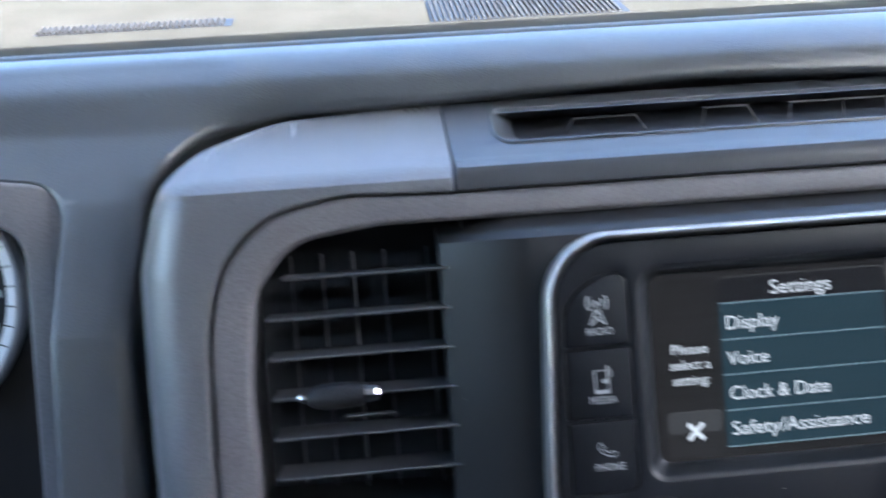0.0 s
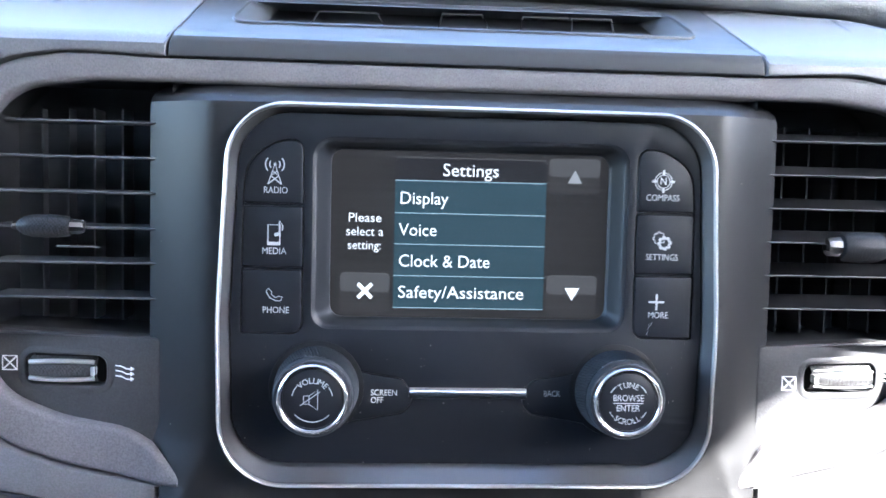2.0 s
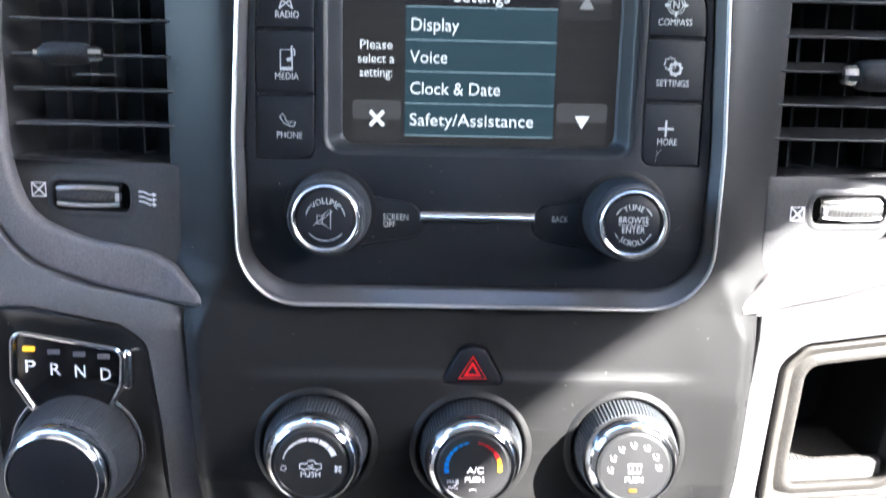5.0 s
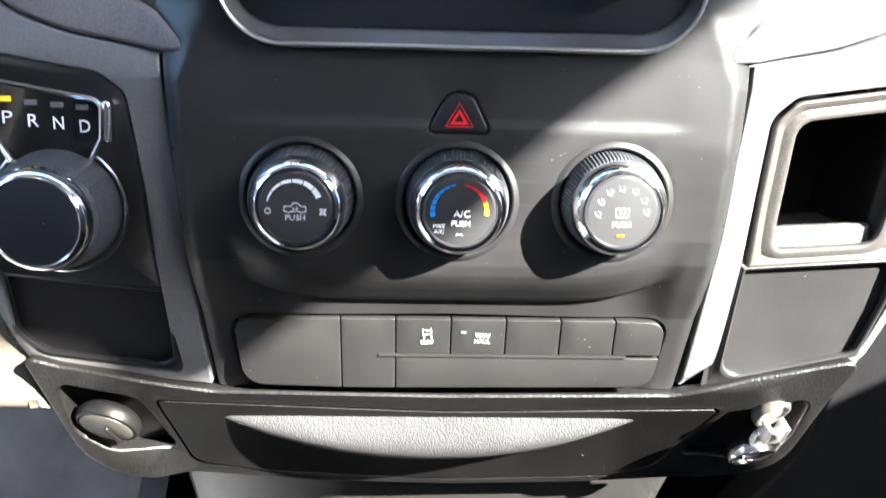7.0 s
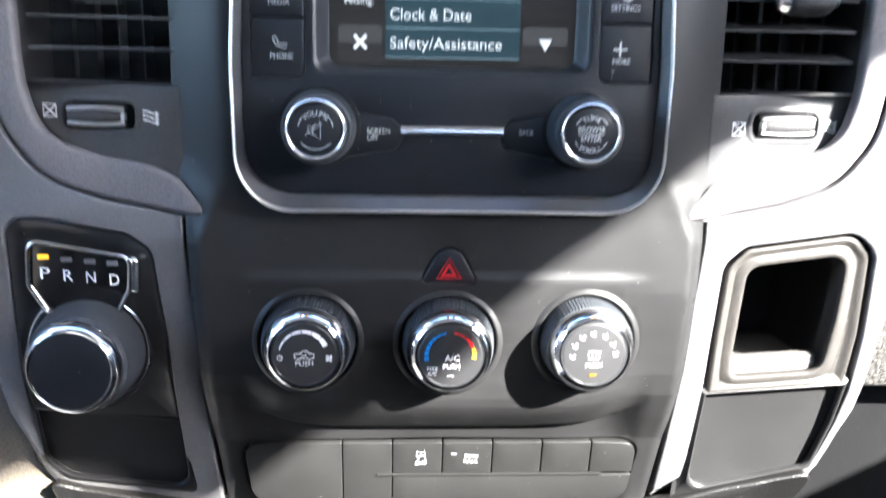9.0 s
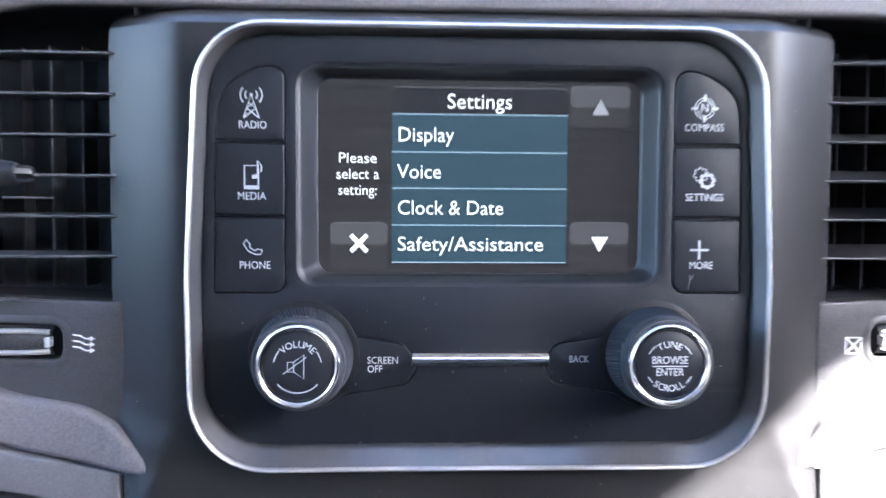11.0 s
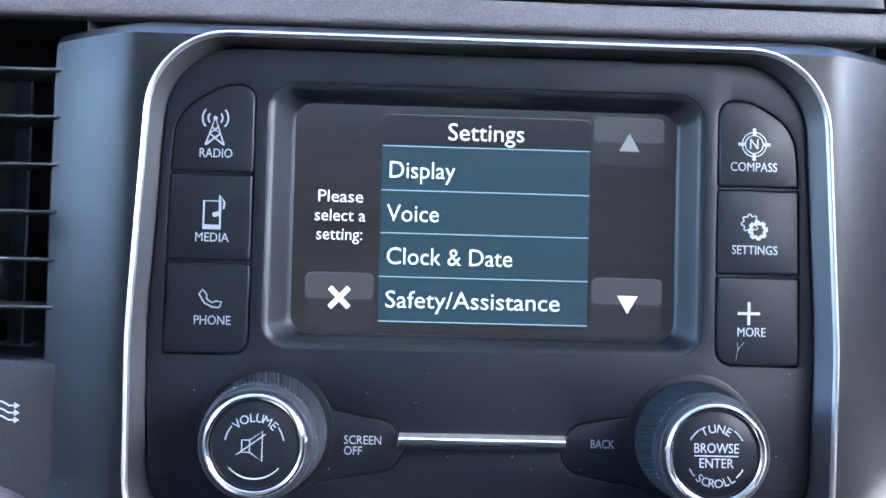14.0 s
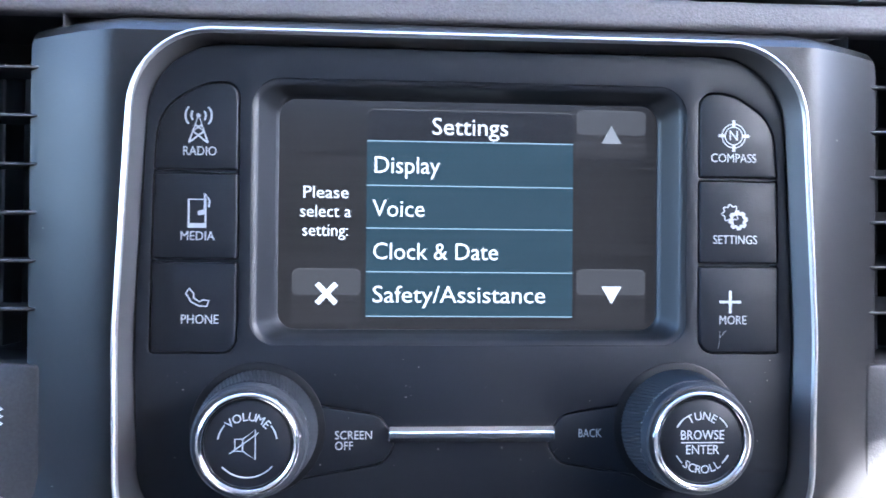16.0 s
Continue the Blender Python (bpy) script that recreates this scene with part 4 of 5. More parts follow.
        tube(bm, [(s * x, lower_depth(s * -163, 0) - 0.9 + 0.004 * (x + 164) ** 2, zz - up * 0.0035 * (x + 164) ** 2) for x in range(-178, -151, 2)], 1.0 if s > 0 else 0.4)
        part("wheel_edge", bm, SATIN, v, "chrome wheel edge")
    bm = bmesh.new()
    box(bm, min(s * -153, s * -151.4), max(s * -153, s * -151.4), lower_depth(163, 0) - 2.4, 20, -46.6, -43, 0.3)
    part("wheel_mark", bm, DIM, v)
    x0 = -187 if s > 0 else 139
    d0 = lower_depth(x0, 0)
    zc = -42.5 if s > 0 else -46
    strokes("shut_symbol", [[(x0 - 2.9, zc - 2.9), (x0 + 2.9, zc - 2.9), (x0 + 2.9, zc + 2.9), (x0 - 2.9, zc + 2.9), (x0 - 2.9, zc - 2.9)], [(x0 - 2.9, zc - 2.9), (x0 + 2.9, zc + 2.9)], [(x0 - 2.9, zc + 2.9), (x0 + 2.9, zc - 2.9)]], 0.6, d0 - 0.6, PRINT, v)
    x1 = -138.6 if s > 0 else 187
    strokes("flow_symbol", [[(x1 - 3.6, -41.6 - 2.1 * j), (x1 - 1.2, -41.9 - 2.1 * j), (x1 + 0.8, -43.0 - 2.1 * j), (x1 + 3.0, -43.0 - 2.1 * j)] for j in range(3)] + [[(x1 + 2.3, -42.3 - 2.1 * j), (x1 + 3.7, -43.0 - 2.1 * j), (x1 + 2.3, -43.7 - 2.1 * j)] for j in range(3)], 0.5, lower_depth(x1, 0) - 0.7, PRINT, v)
    return v


def knurl_mat(name, light, dark):
    m = mat(name, light, 0.5, spec=0.3)
    nt = m.node_tree
    co, bump = nt.nodes.new("ShaderNodeTexCoord"), nt.nodes.new("ShaderNodeBump")
    ch = nt.nodes.new("ShaderNodeTexChecker")
    ch.inputs["Scale"].default_value = 1300
    ch.inputs[1].default_value, ch.inputs[2].default_value = (*light, 1), (*dark, 1)
    turn = nt.nodes.new("ShaderNodeMapping")
    turn.inputs["Rotation"].default_value = (0.3, 0.0, 0.2)
    nt.links.new(co.outputs["Object"], turn.inputs["Vector"])
    nt.links.new(turn.outputs[0], ch.inputs["Vector"])
    nt.links.new(ch.outputs["Fac"], bump.inputs["Height"])
    bump.inputs["Strength"].default_value, bump.inputs["Distance"].default_value = 0.5, 0.0005
    b = nt.nodes["Principled BSDF"]
    nt.links.new(ch.outputs["Color"], b.inputs["Base Color"])
    nt.links.new(bump.outputs[0], b.inputs["Normal"])
    return m


KNURL = knurl_mat("fine_ribbed_rubber", (0.020, 0.021, 0.024), (0.004, 0.004, 0.005))
WHEEL = knurl_mat("ribbed_grey_rubber", (0.055, 0.055, 0.057), (0.016, 0.016, 0.017))
STACK2 = mat("switch_plastic", (0.0132, 0.0130, 0.0128), 0.42, spec=0.26, grain=0.3, scale=1900, speck=0.5)
RING2 = mat("vent_panel_plastic", (0.045, 0.045, 0.047), 0.42, grain=0.3, scale=1500)
air_vent(1, 4.9, -0.6)
air_vent(-1, 7.0, -5.5)

# ---- hazard switch ----
hz = thing("hazard_switch", "black triangular hazard switch with red warning triangle", "switch")
plate("switch_cap", offs(HAZARD, 0.7), -1.4, FACE, hz, bevel=0.9, thick=6)
strokes("warning_triangle", [[(-5.8, -116.8), (5.8, -116.8), (0, -107.0), (-5.8, -116.8)]], 0.7, -1.5, RED, hz, "red triangle")
strokes("warning_center", [[(-3.0, -115.3), (3.0, -115.3), (0, -110.3), (-3.0, -115.3)]], 2.0, -1.5, RED, hz, "red triangle")

# ---- climate knobs ----
def climate_knob(cx, cz, label):
    k = thing("climate_knob", label, "knob", "climate knobs")
    ribbed("grip", cx, cz, [(22.2, 6), (21.9, 1), (20.7, -9), (20.1, -12), (19.1, -13)], 84, 0.45, GRIP, k, twist=0.012)
    disc("chrome_ring", cx, cz, [(19.5, -10.8), (19.9, -11.8), (20.0, -13.0), (19.7, -14.6), (19.0, -16.3), (18.0, -18.0), (17.0, -19.2), (16.2, -19.8), (15.6, -19.8), (15.2, -19.2)], CHROME, k, "chrome ring", cap=False)
    cap = disc("cap", cx, cz, [(15.5, -18.4), (15.0, -19.4), (14.2, -20.0), (6, -20.3)], CAP, k)
    bm = bmesh.new()
    for s in (-1, 1):
        box(bm, cx + s * 1.3 - 0.5, cx + s * 1.3 + 0.5, -18.9, -17.5, cz + 17.4, cz + 18.0, 0.2)
    part("pointer", bm, ORANGE, k)
    return k, cap


T = -20.35
(k1, c1), (k2, c2), (k3, c3) = (climate_knob(x, z, l) for (x, z), l in zip(KNOBS, (
    "black fan speed knob with chrome ring and white scale", "black temperature knob with blue and red scale", "black air direction knob with chrome ring, in sun")))


def on(k, *pts):
    return [(KNOBS[k][0] + x, KNOBS[k][1] + z) for x, z in pts]


bm = bmesh.new()
for i in range(6):
    a0, a1 = 168 - 24.5 * i, 168 - 24.5 * i - 22.5
    w0, w1 = 0.5 + 0.32 * i, 0.5 + 0.32 * (i + 1)
    o = arc(KNOBS[0][0], KNOBS[0][1], 11.6, a0, a1, 6)
    inner = [(KNOBS[0][0] + (11.6 - w0 + (w0 - w1) * j / 6) * math.cos(radians(a0 + (a1 - a0) * j / 6)), KNOBS[0][1] + (11.6 - w0 + (w0 - w1) * j / 6) * math.sin(radians(a0 + (a1 - a0) * j / 6))) for j in range(7)]
    loft(bm, [[P(x, T - 0.05, z) for x, z in o], [P(x, T - 0.05, z) for x, z in inner]], closed=False)
part("fan_scale", bm, PRINT, c1)
strokes("off_mark", [on(0, *[(-11 + 1.1 * math.cos(a * math.pi / 6), -1.6 + 1.1 * math.sin(a * math.pi / 6)) for a in range(12)], (-9.9, -1.6))], 0.4, T, PRINT, c1)
for a in (20, 110, 200, 290):
    c, w = (KNOBS[0][0] + 11.2, KNOBS[0][1] - 1.8), radians(a)
    strokes("fan_blade", [[(c[0] + r * math.cos(w + k), c[1] + r * math.sin(w + k)) for r, k in ((0.3, 0.0), (1.0, 0.25), (1.75, 0.55))]], 1.05, T, PRINT, c1)
strokes("truck_mark", [on(0, (-4.4, -1.7), (-4.4, 0.3), (-1.5, 0.5), (-0.8, 1.7), (1.4, 1.7), (2.2, 0.5), (4.4, 0.3), (4.4, -1.7), (3.6, -1.7), (2.6, -2.4), (1.6, -1.7), (-1.6, -1.7), (-2.6, -2.4), (-3.6, -1.7), (-4.4, -1.7)), on(0, (-1.2, -0.6), (1.2, -0.6), (0.6, 0.3))], 0.4, T, PRINT, c1)
letters("PUSH", 2.2, KNOBS[0][0], KNOBS[0][1] - 4.4, T, PRINT, c1, width=8.0)
for i in range(7):
    strokes("cold_scale", [arc(KNOBS[1][0], KNOBS[1][1], 11.0, 192 - 13.5 * i, 181 - 13.5 * i, 4)], 2.0 - 0.2 * i, T, BLUE, c2)
for i in range(6):
    strokes("warm_scale", [arc(KNOBS[1][0], KNOBS[1][1], 11.0, 81 - 15 * i, 67.5 - 15 * i, 4)], 0.8 + 0.22 * i, T, RED if i < 4 else (ORANGE if i < 5 else YELLOW), c2)
letters("A/C", 2.8, KNOBS[1][0] + 1.0, KNOBS[1][1] - 1.2, T, PRINT, c2, width=6.8)
letters("PUSH", 2.2, KNOBS[1][0] + 0.6, KNOBS[1][1] - 5.2, T, PRINT, c2, width=7.6)
letters("MAX", 1.7, KNOBS[1][0] - 8.2, KNOBS[1][1] - 6.3, T, PRINT, c2, width=4.8)
letters("A/C", 1.7, KNOBS[1][0] - 8.2, KNOBS[1][1] - 8.6, T, PRINT, c2, width=4.2)
strokes("lamp_mark", [on(1, (-1.2, -10.4), (-1.2, -9.6), (1.4, -9.6), (1.4, -10.4))], 0.25, T, DIM, c2)
for a in (185, 155, 125, 95, 62, 30, 2):
    q = (KNOBS[2][0] + 10.0 * math.cos(radians(a)), KNOBS[2][1] + 10.0 * math.sin(radians(a)))
    strokes("air_mark", [[(q[0] - 1.3, q[1] + 0.9), (q[0] - 0.6, q[1] - 0.7), (q[0] + 1.0, q[1] - 1.1)], [(q[0] + 0.2, q[1] + 1.1), (q[0] + 1.2, q[1] + 0.3)]], 0.4, T, PRINT, c3)
strokes("defrost_mark", [on(2, (-2.4, -2.0), (2.4, -2.0), (2.8, 1.6), (-2.8, 1.6), (-2.4, -2.0)), on(2, (-1, -1.4), (-0.6, -0.2), (-1, 1.0)), on(2, (0.7, -1.4), (1.1, -0.2), (0.7, 1.0))], 0.3, T, SOFT, c3)
letters("PUSH", 2.2, KNOBS[2][0], KNOBS[2][1] - 5.2, T, PRINT, c3, width=7.4)
bm = bmesh.new()
box(bm, KNOBS[2][0] - 1.9, KNOBS[2][0] + 1.5, T - 0.2, T + 0.4, KNOBS[2][1] - 10.6, KNOBS[2][1] - 9.2, 0.1)
part("lamp", bm, LED, c3, "lit amber lamp")

# ---- switch strip ----
strip = thing("switch_strip", "dark grey strip of blank and lettered push switches", "switch panel")


def strip_depth(x, z):
    return 20.6 + (-210 - z) * 0.21


bm = bmesh.new()
sheet(bm, [offs(STRIP, -1)], lambda x, z: strip_depth(x, z) + 14)
part("backing", bm, BLACK, strip)
cells = [(-102, -52.3, -249, -210, 1), (-51.8, -26.4, -249, -210, 1), (-25.9, -0.3, -229.0, -210, 0), (0.2, 25.8, -229.0, -210, 0), (26.3, 51.8, -229.0, -210, 0), (52.3, 77.8, -229.0, -210, 0), (78.3, 102, -229.0, -210, 2), (-25.9, 102, -249, -230.6, 3)]
top_z, bot_z = -210.0, -248.2
caps = []
for x0, x1, z0, z1, kind in cells:
    if kind == 1 and x0 < -90:
        o = fil([(-102.0, top_z - 0.8, 7), (x1, top_z, 0.6), (x1, bot_z - 0.4, 0.6), (-99.2, bot_z + 1, 11)], 5)
    elif kind == 2:
        o = fil([(x0, top_z, 0.6), (102.0, top_z - 0.8, 7), (101.3, z0, 0.6), (x0, z0, 0.6)], 5)
    elif kind == 3:
        o = fil([(x0, z1, 0.6), (101.2, z1, 0.6), (99.2, bot_z + 1, 11), (x0, bot_z - 0.4, 0.6)], 5)
    else:
        o = fil([(x0, max(z0, bot_z - 0.4), 0.6), (x1, max(z0, bot_z - 0.4), 0.6), (x1, top_z, 0.6), (x0, top_z, 0.6)], 3)
    caps.append(plate("switch_cap", o, 0, STACK2, strip, bevel=0.5, thick=15, depth=strip_depth))
bm = bmesh.new()
rows = loft(bm, [[P(x, strip_depth(0, -229.8) + d, -229.8 + h) for d, h in ((0.5, -0.9), (-0.8, -0.5), (-0.8, 0.5), (0.5, 0.9))] for x in (-34, -33, 84, 85)])
bm.faces.new(rows[0])
bm.faces.new(rows[-1])
part("ledge", bm, STACK2, strip)
letters("OFF", 2.3, -11.2, -222.6, strip_depth(0, -222.6) - 0.3, SOFT, caps[2], width=6.2, tilt=-12)
sx, sz = -11.2, -217.0
sd = strip_depth(0, sz) - 0.3
strokes("skid_mark", [[(sx - 2.1, sz - 1.0), (sx - 2.1, sz + 1.0), (sx - 1.1, sz + 3.0), (sx + 1.1, sz + 3.0), (sx + 2.1, sz + 1.0), (sx + 2.1, sz - 1.0), (sx - 2.1, sz - 1.0)], [(sx - 1.9, sz - 1.6), (sx - 1.1, sz - 2.4), (sx - 1.7, sz - 3.0)], [(sx + 1.7, sz - 1.6), (sx + 2.5, sz - 2.4), (sx + 1.9, sz - 3.0)], [(sx - 1.0, sz + 0.9), (sx + 1.0, sz + 0.9)]], 0.34, sd, SOFT, caps[2])
letters("TOW/", 2.3, 15.2, -218.6, strip_depth(0, -218.6) - 0.3, SOFT, caps[3], width=7.2, tilt=-12)
letters("HAUL", 2.3, 15.0, -221.8, strip_depth(0, -221.8) - 0.3, SOFT, caps[3], width=7.4, tilt=-12)
bm = bmesh.new()
box(bm, 4.6, 7.4, strip_depth(0, -217) - 0.3, strip_depth(0, -217) + 1, -217.6, -216.4, 0.2)
part("lamp", bm, DIMMER, caps[3])

# ---- rotary gear selector ----
gear_sel = thing("gear_selector", "black rotary gear selector with chrome rim and lit letter display", "gear selector")


def recess_depth(x, z):
    return ramp(z, [(-246, 33.5), (-180, 20), (-95, 12.5)])


def dish(name, corners, depth, lip, fall, material, parent):
    """A shallow blank panel: a narrow lip, a slope inwards, a flat floor."""
    bm = bmesh.new()
    rings = []
    for a, q in ((0, 3.0), (0.0, 0.6), (0.5, -0.5), (1.2, -0.8), (lip, -0.5), (lip + 0.6, 0.2), (lip + 4.0, fall - 0.6), (lip + 5.2, fall), (lip + 5.8, fall)):
        o = fil([(x, z, max(c[2] - a, 0.6)) for (x, z), c in zip(offs([c[:2] for c in corners], a), corners)], 5)
        rings.append([P(x, depth(x, z) + q, z) for x, z in o])
    rings = loft(bm, rings)
    bm.faces.new(rings[-1])
    return part(name, bm, material, parent)


bm = bmesh.new()
GEAR_UP = fil([(-207, -92, 8), (-190, -92, 30), (-151.2, -98.5, 12), (-140.4, -106.3, 10), (-136.6, -150, 80), (-134.4, -198.5, 1), (-206, -191, 1), (-207, -160, 60)], 5)
o = dense(GEAR_UP, 3)
rows = []
for a, q in ((0, 3.0), (0.0, -3.2), (0.4, -3.8), (1.0, -3.9), (2.0, -3.2), (4.0, -2.2), (7.0, -1.2), (10.0, -0.4), (13.0, 0.0)):
    rows.append([P(x, recess_depth(x, z) + q * (min(1.0, max(0.0, (z + 199) / 30)) if q < 0 else 1), z) for x, z in offs(o, a)])
loft(bm, rows)
sheet(bm, [offs(o, 12.8)], recess_depth, [], [-140, -170, -180])
part("recess_plate", bm, GEARBED, gear_sel)
dish("blank_panel", [(-206, -192, 1), (-134.2, -199.5, 1), (-132.8, -239.8, 8), (-193.8, -231.6, 15), (-203.8, -221.4, 13)], recess_depth, 2.4, 4.0, BLACK, gear_sel)
GX, GZ, GR = -172.5, -157.0, 28.6
SHIELD = fil([(-190.5, -137, 2), (-198.3, -124, 6), (-197.2, -102, 5), (-150.4, -110, 5), (-151.6, -126, 5), (-157.5, -137, 2)], 6)
plate("display_window", SHIELD, 10.2, GLOSS, gear_sel, bevel=0.4, thick=5)
bm = bmesh.new()
tube(bm, [(x, 9.8, z) for x, z in SHIELD], 1.35, 8, True)
part("display_rim", bm, BRIGHT, gear_sel, "chrome rim")
bm = bmesh.new()
rows = loft(bm, [[P(x, d, z) for x, z in offs(fil([(-151.6, -127, 1.2), (-147.6, -128.5, 1.6), (-146.6, -111, 2.5), (-150.2, -109, 1.4)], 4), a)] for a, d in ((0, 14), (0, 10.2), (0.5, 9.4), (1.1, 9.0))], closed=True)
bm.faces.new(rows[-1])
part("rim_block", bm, BRIGHT, gear_sel, "chrome rim end")
bm = bmesh.new()
tube(bm, [(x, 11.5, z) for x, z in arc(GX, GZ, GR, 52, -232, 60)], 1.0, 8)
part("knob_rim", bm, BRIGHT, gear_sel, "thin chrome rim")
for ch, x, z in (("P", -190.6, -118.2), ("R", -180.0, -119.4), ("N", -169.2, -120.2), ("D", -158.4, -121.4)):
    letters(ch, 5.4, x, z, 9.7, PRINT, gear_sel, width=4.4)
for x, z, m in ((-190.8, -110.2, LED), (-180.2, -111.4, DIMMER), (-169.4, -112.3, DIMMER), (-159.0, -113.2, DIMMER)):
    bm = bmesh.new()
    box(bm, x - 2.6, x + 2.6, 9.6, 10.6, z - 1.1, z + 1.1, 0.3)
    part("lamp", bm, m, gear_sel, "lit amber lamp" if m is LED else "")
LEAN = dict(dx=-0.05, dz=-0.03, d_ref=12)
ribbed("grip", GX, GZ, [(25.8, 14), (25.6, 10), (24.8, 0), (22.9, -10.5), (21.2, -12.8)], 110, 0.35, GRIP, gear_sel, **LEAN)
disc("chrome_ring", GX, GZ, [(21.6, -12.2), (22.0, -13.2), (22.0, -14.8), (21.5, -16.8), (20.6, -18.8), (19.6, -20.2), (18.8, -20.7), (18.2, -20.4), (17.9, -19.8)], CHROME, gear_sel, "chrome ring", cap=False, **LEAN)
disc("cap", GX, GZ, [(18.3, -19.2), (17.8, -20.0), (16.5, -20.5), (8, -20.9)], FACE, gear_sel, **LEAN)

# ---- storage cubby with a blank door under it ----
cubby = thing("storage_cubby", "open grey plastic dashboard cubby with ribbed mat and blank panel", "storage cubby")


def cub_depth(x, z):
    return ramp(z, [(-246, 33), (-176, 17.6), (-95, 11)])


HOLE = fil([(149.5, -114, 8), (199, -107, 7), (198, -140, 60), (194.5, -169.5, 9), (147.5, -173, 4), (147, -160, 40)], 6)
TOP_O = fil([(139, -113.5, 10), (148, -104.5, 9), (200.5, -97, 11), (209.8, -107, 9), (210.4, -150, 60), (207.6, -177, 2), (136.3, -182.6, 1), (137, -150, 60)], 6)
bm = bmesh.new()
panel(bm, TOP_O, [HOLE], lambda x, z: cub_depth(x, z) + 0.9, 0.4, 6, [], [-120, -150, -170], step=3, hole_thick=12)
part("cubby_frame", bm, CUBBY, cubby)
bm = bmesh.new()
o = dense(TOP_O, 4)
loft(bm, [[P(x, cub_depth(x, z) + q, z) for x, z in offs(o, a)] for a, q in ((0, 4), (0, 0.2), (0.5, -0.7), (1.2, -1.0), (2.2, -0.8), (3.2, -0.3), (4.2, 0.3), (5.2, 0.75), (6.0, 1.0))])
part("frame_bead", bm, CUBBY, cubby)
bm = bmesh.new()
o = dense(HOLE, 4)
loft(bm, [[P(x, cub_depth(x, z) + q, z) for x, z in offs(o, a)] for a, q in ((-6.8, 1.0), (-5.6, 0.5), (-4.4, 0.0), (-3.2, -0.45), (-2.2, -0.7), (-1.2, -0.75), (-0.5, -0.45), (0, 0.4), (0, 8))])
part("opening_rim", bm, CUBBY, cubby)
bm = bmesh.new()
o = dense(offs(HOLE, -0.4), 4)
rows = loft(bm, [[P(x, d + cub_depth(x, z), z) for x, z in o] for d in (6, 20, 75)])
bm.faces.new(rows[-1])
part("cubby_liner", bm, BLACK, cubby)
bm = bmesh.new()
rows = []
for d, z in ((7.5, -172.5), (6.0, -170.5), (6.0, -163.0), (7.5, -161.4), (11, -161.4), (13, -168), (60, -168)):
    rows.append([P(x, d + 15, z - 0.8 + (0.0 if j % 2 else 0.3) - 0.06 * (174 - x)) for j, x in enumerate([148.5 + 0.9 * q for q in range(50)])])
loft(bm, rows, closed=False)
part("cubby_mat", bm, MATT, cubby, "light grey ribbed mat")
dish("blank_panel", [(136.3, -183.6, 1.2), (207.4, -178, 2), (205, -200, 30), (198.5, -227.6, 8), (134.6, -243.6, 9)], lambda x, z: cub_depth(x, z) - 0.4, 1.6, 3.4, BLANK, cubby)

# ---- tray on top of the dash ----
tray = thing("dash_top_tray", "shallow dark tray with rubber mat on the dashboard top", "dashboard tray", kind="structure")


def tray_depth(x, z):
    return ramp(z, [(80, 13.2), (89, 13.6), (91.5, 15), (93.5, 19), (96, 26), (126, 92)])


bm = bmesh.new()
TH = fil([(-101, 102.6, 4), (101, 102.6, 4), (98.5, 118.4, 4), (-98, 118.4, 4)], 6)
panel(bm, fil([(-121.6, 83.2, 0), (121.6, 83.2, 0), (120.6, 94, 0), (118.4, 126, 0), (-118.4, 126, 0), (-120.6, 94, 0)], 1), [TH], tray_depth, 0.7, 9, [], [87, 89, 90.5, 91.5, 92.5, 93.5, 95, 96, 100, 110], step=4, hole_thick=20)
part("tray_body", bm, TRAY, tray)
bm = bmesh.new()
tube(bm, [(x, tray_depth(x, z) - 0.3, z) for x, z in offs(TH, -1.2)], 1.0, 6, True)
part("tray_lip", bm, TRAY, tray)
bm = bmesh.new()
loft(bm, [[P(x, tray_depth(x, z) + q, z) for x, z in o] for o, q in ((offs(dense(TH, 4), -0.3), 0.3), (offs(dense(TH, 4), 0.4), 1.2), ([(x * 0.90, 110 + (z - 110) * 0.8) for x, z in dense(TH, 4)], 17.0))])
part("tray_liner", bm, TRAY, tray)
bm = bmesh.new()
panel(bm, offs(TH, -1), [], lambda x, z: tray_depth(x, z) + 18, 0.3, 2)
part("tray_mat", bm, BLACK, tray)
strokes("mat_ridge", [[(-70, 106), (-66, 112), (-40, 112), (-36, 106)], [(-12, 106), (-10, 113), (8, 113), (12, 106)], [(26, 106), (27, 113), (48, 113)], [(50, 106), (50, 113), (68, 113), (70, 106)]], 0.7, 62, BLACK2, tray)

# ---- bottom band with pull-out drawer ----
def band_depth(x, z):
    """The band turns under: its face looks down towards the floor."""
    end = min(1.0, max(0.0, (abs(x) - 142) / 40))
    low = 36 + (0.804 - 0.34 * end * end * (3 - 2 * end)) * (-258 - z)
    brow = ramp(abs(x), [(0, 31), (115, 30), (161, 27), (205, 22)])
    return brow + max(0.0, low - brow + 1.2) ** 2 / 4.8 if low < brow + 1.2 else low


band = thing("lower_console_band", "coarse grained black plastic band under the switch strip", "dashboard panel", kind="structure")
BAND = fil([(-204, -232, 4), (-188, -238, 20), (-160, -243, 60), (-116, -252.8, 30), (0, -255.2, 400), (114, -252.8, 30), (150, -241.5, 60), (203, -229, 5), (194, -258, 20), (186, -300, 30), (150, -336, 20), (80, -344, 100), (0, -347, 300), (-80, -343, 100), (-162, -331, 20), (-192, -300, 30), (-198, -266, 20)], 6)
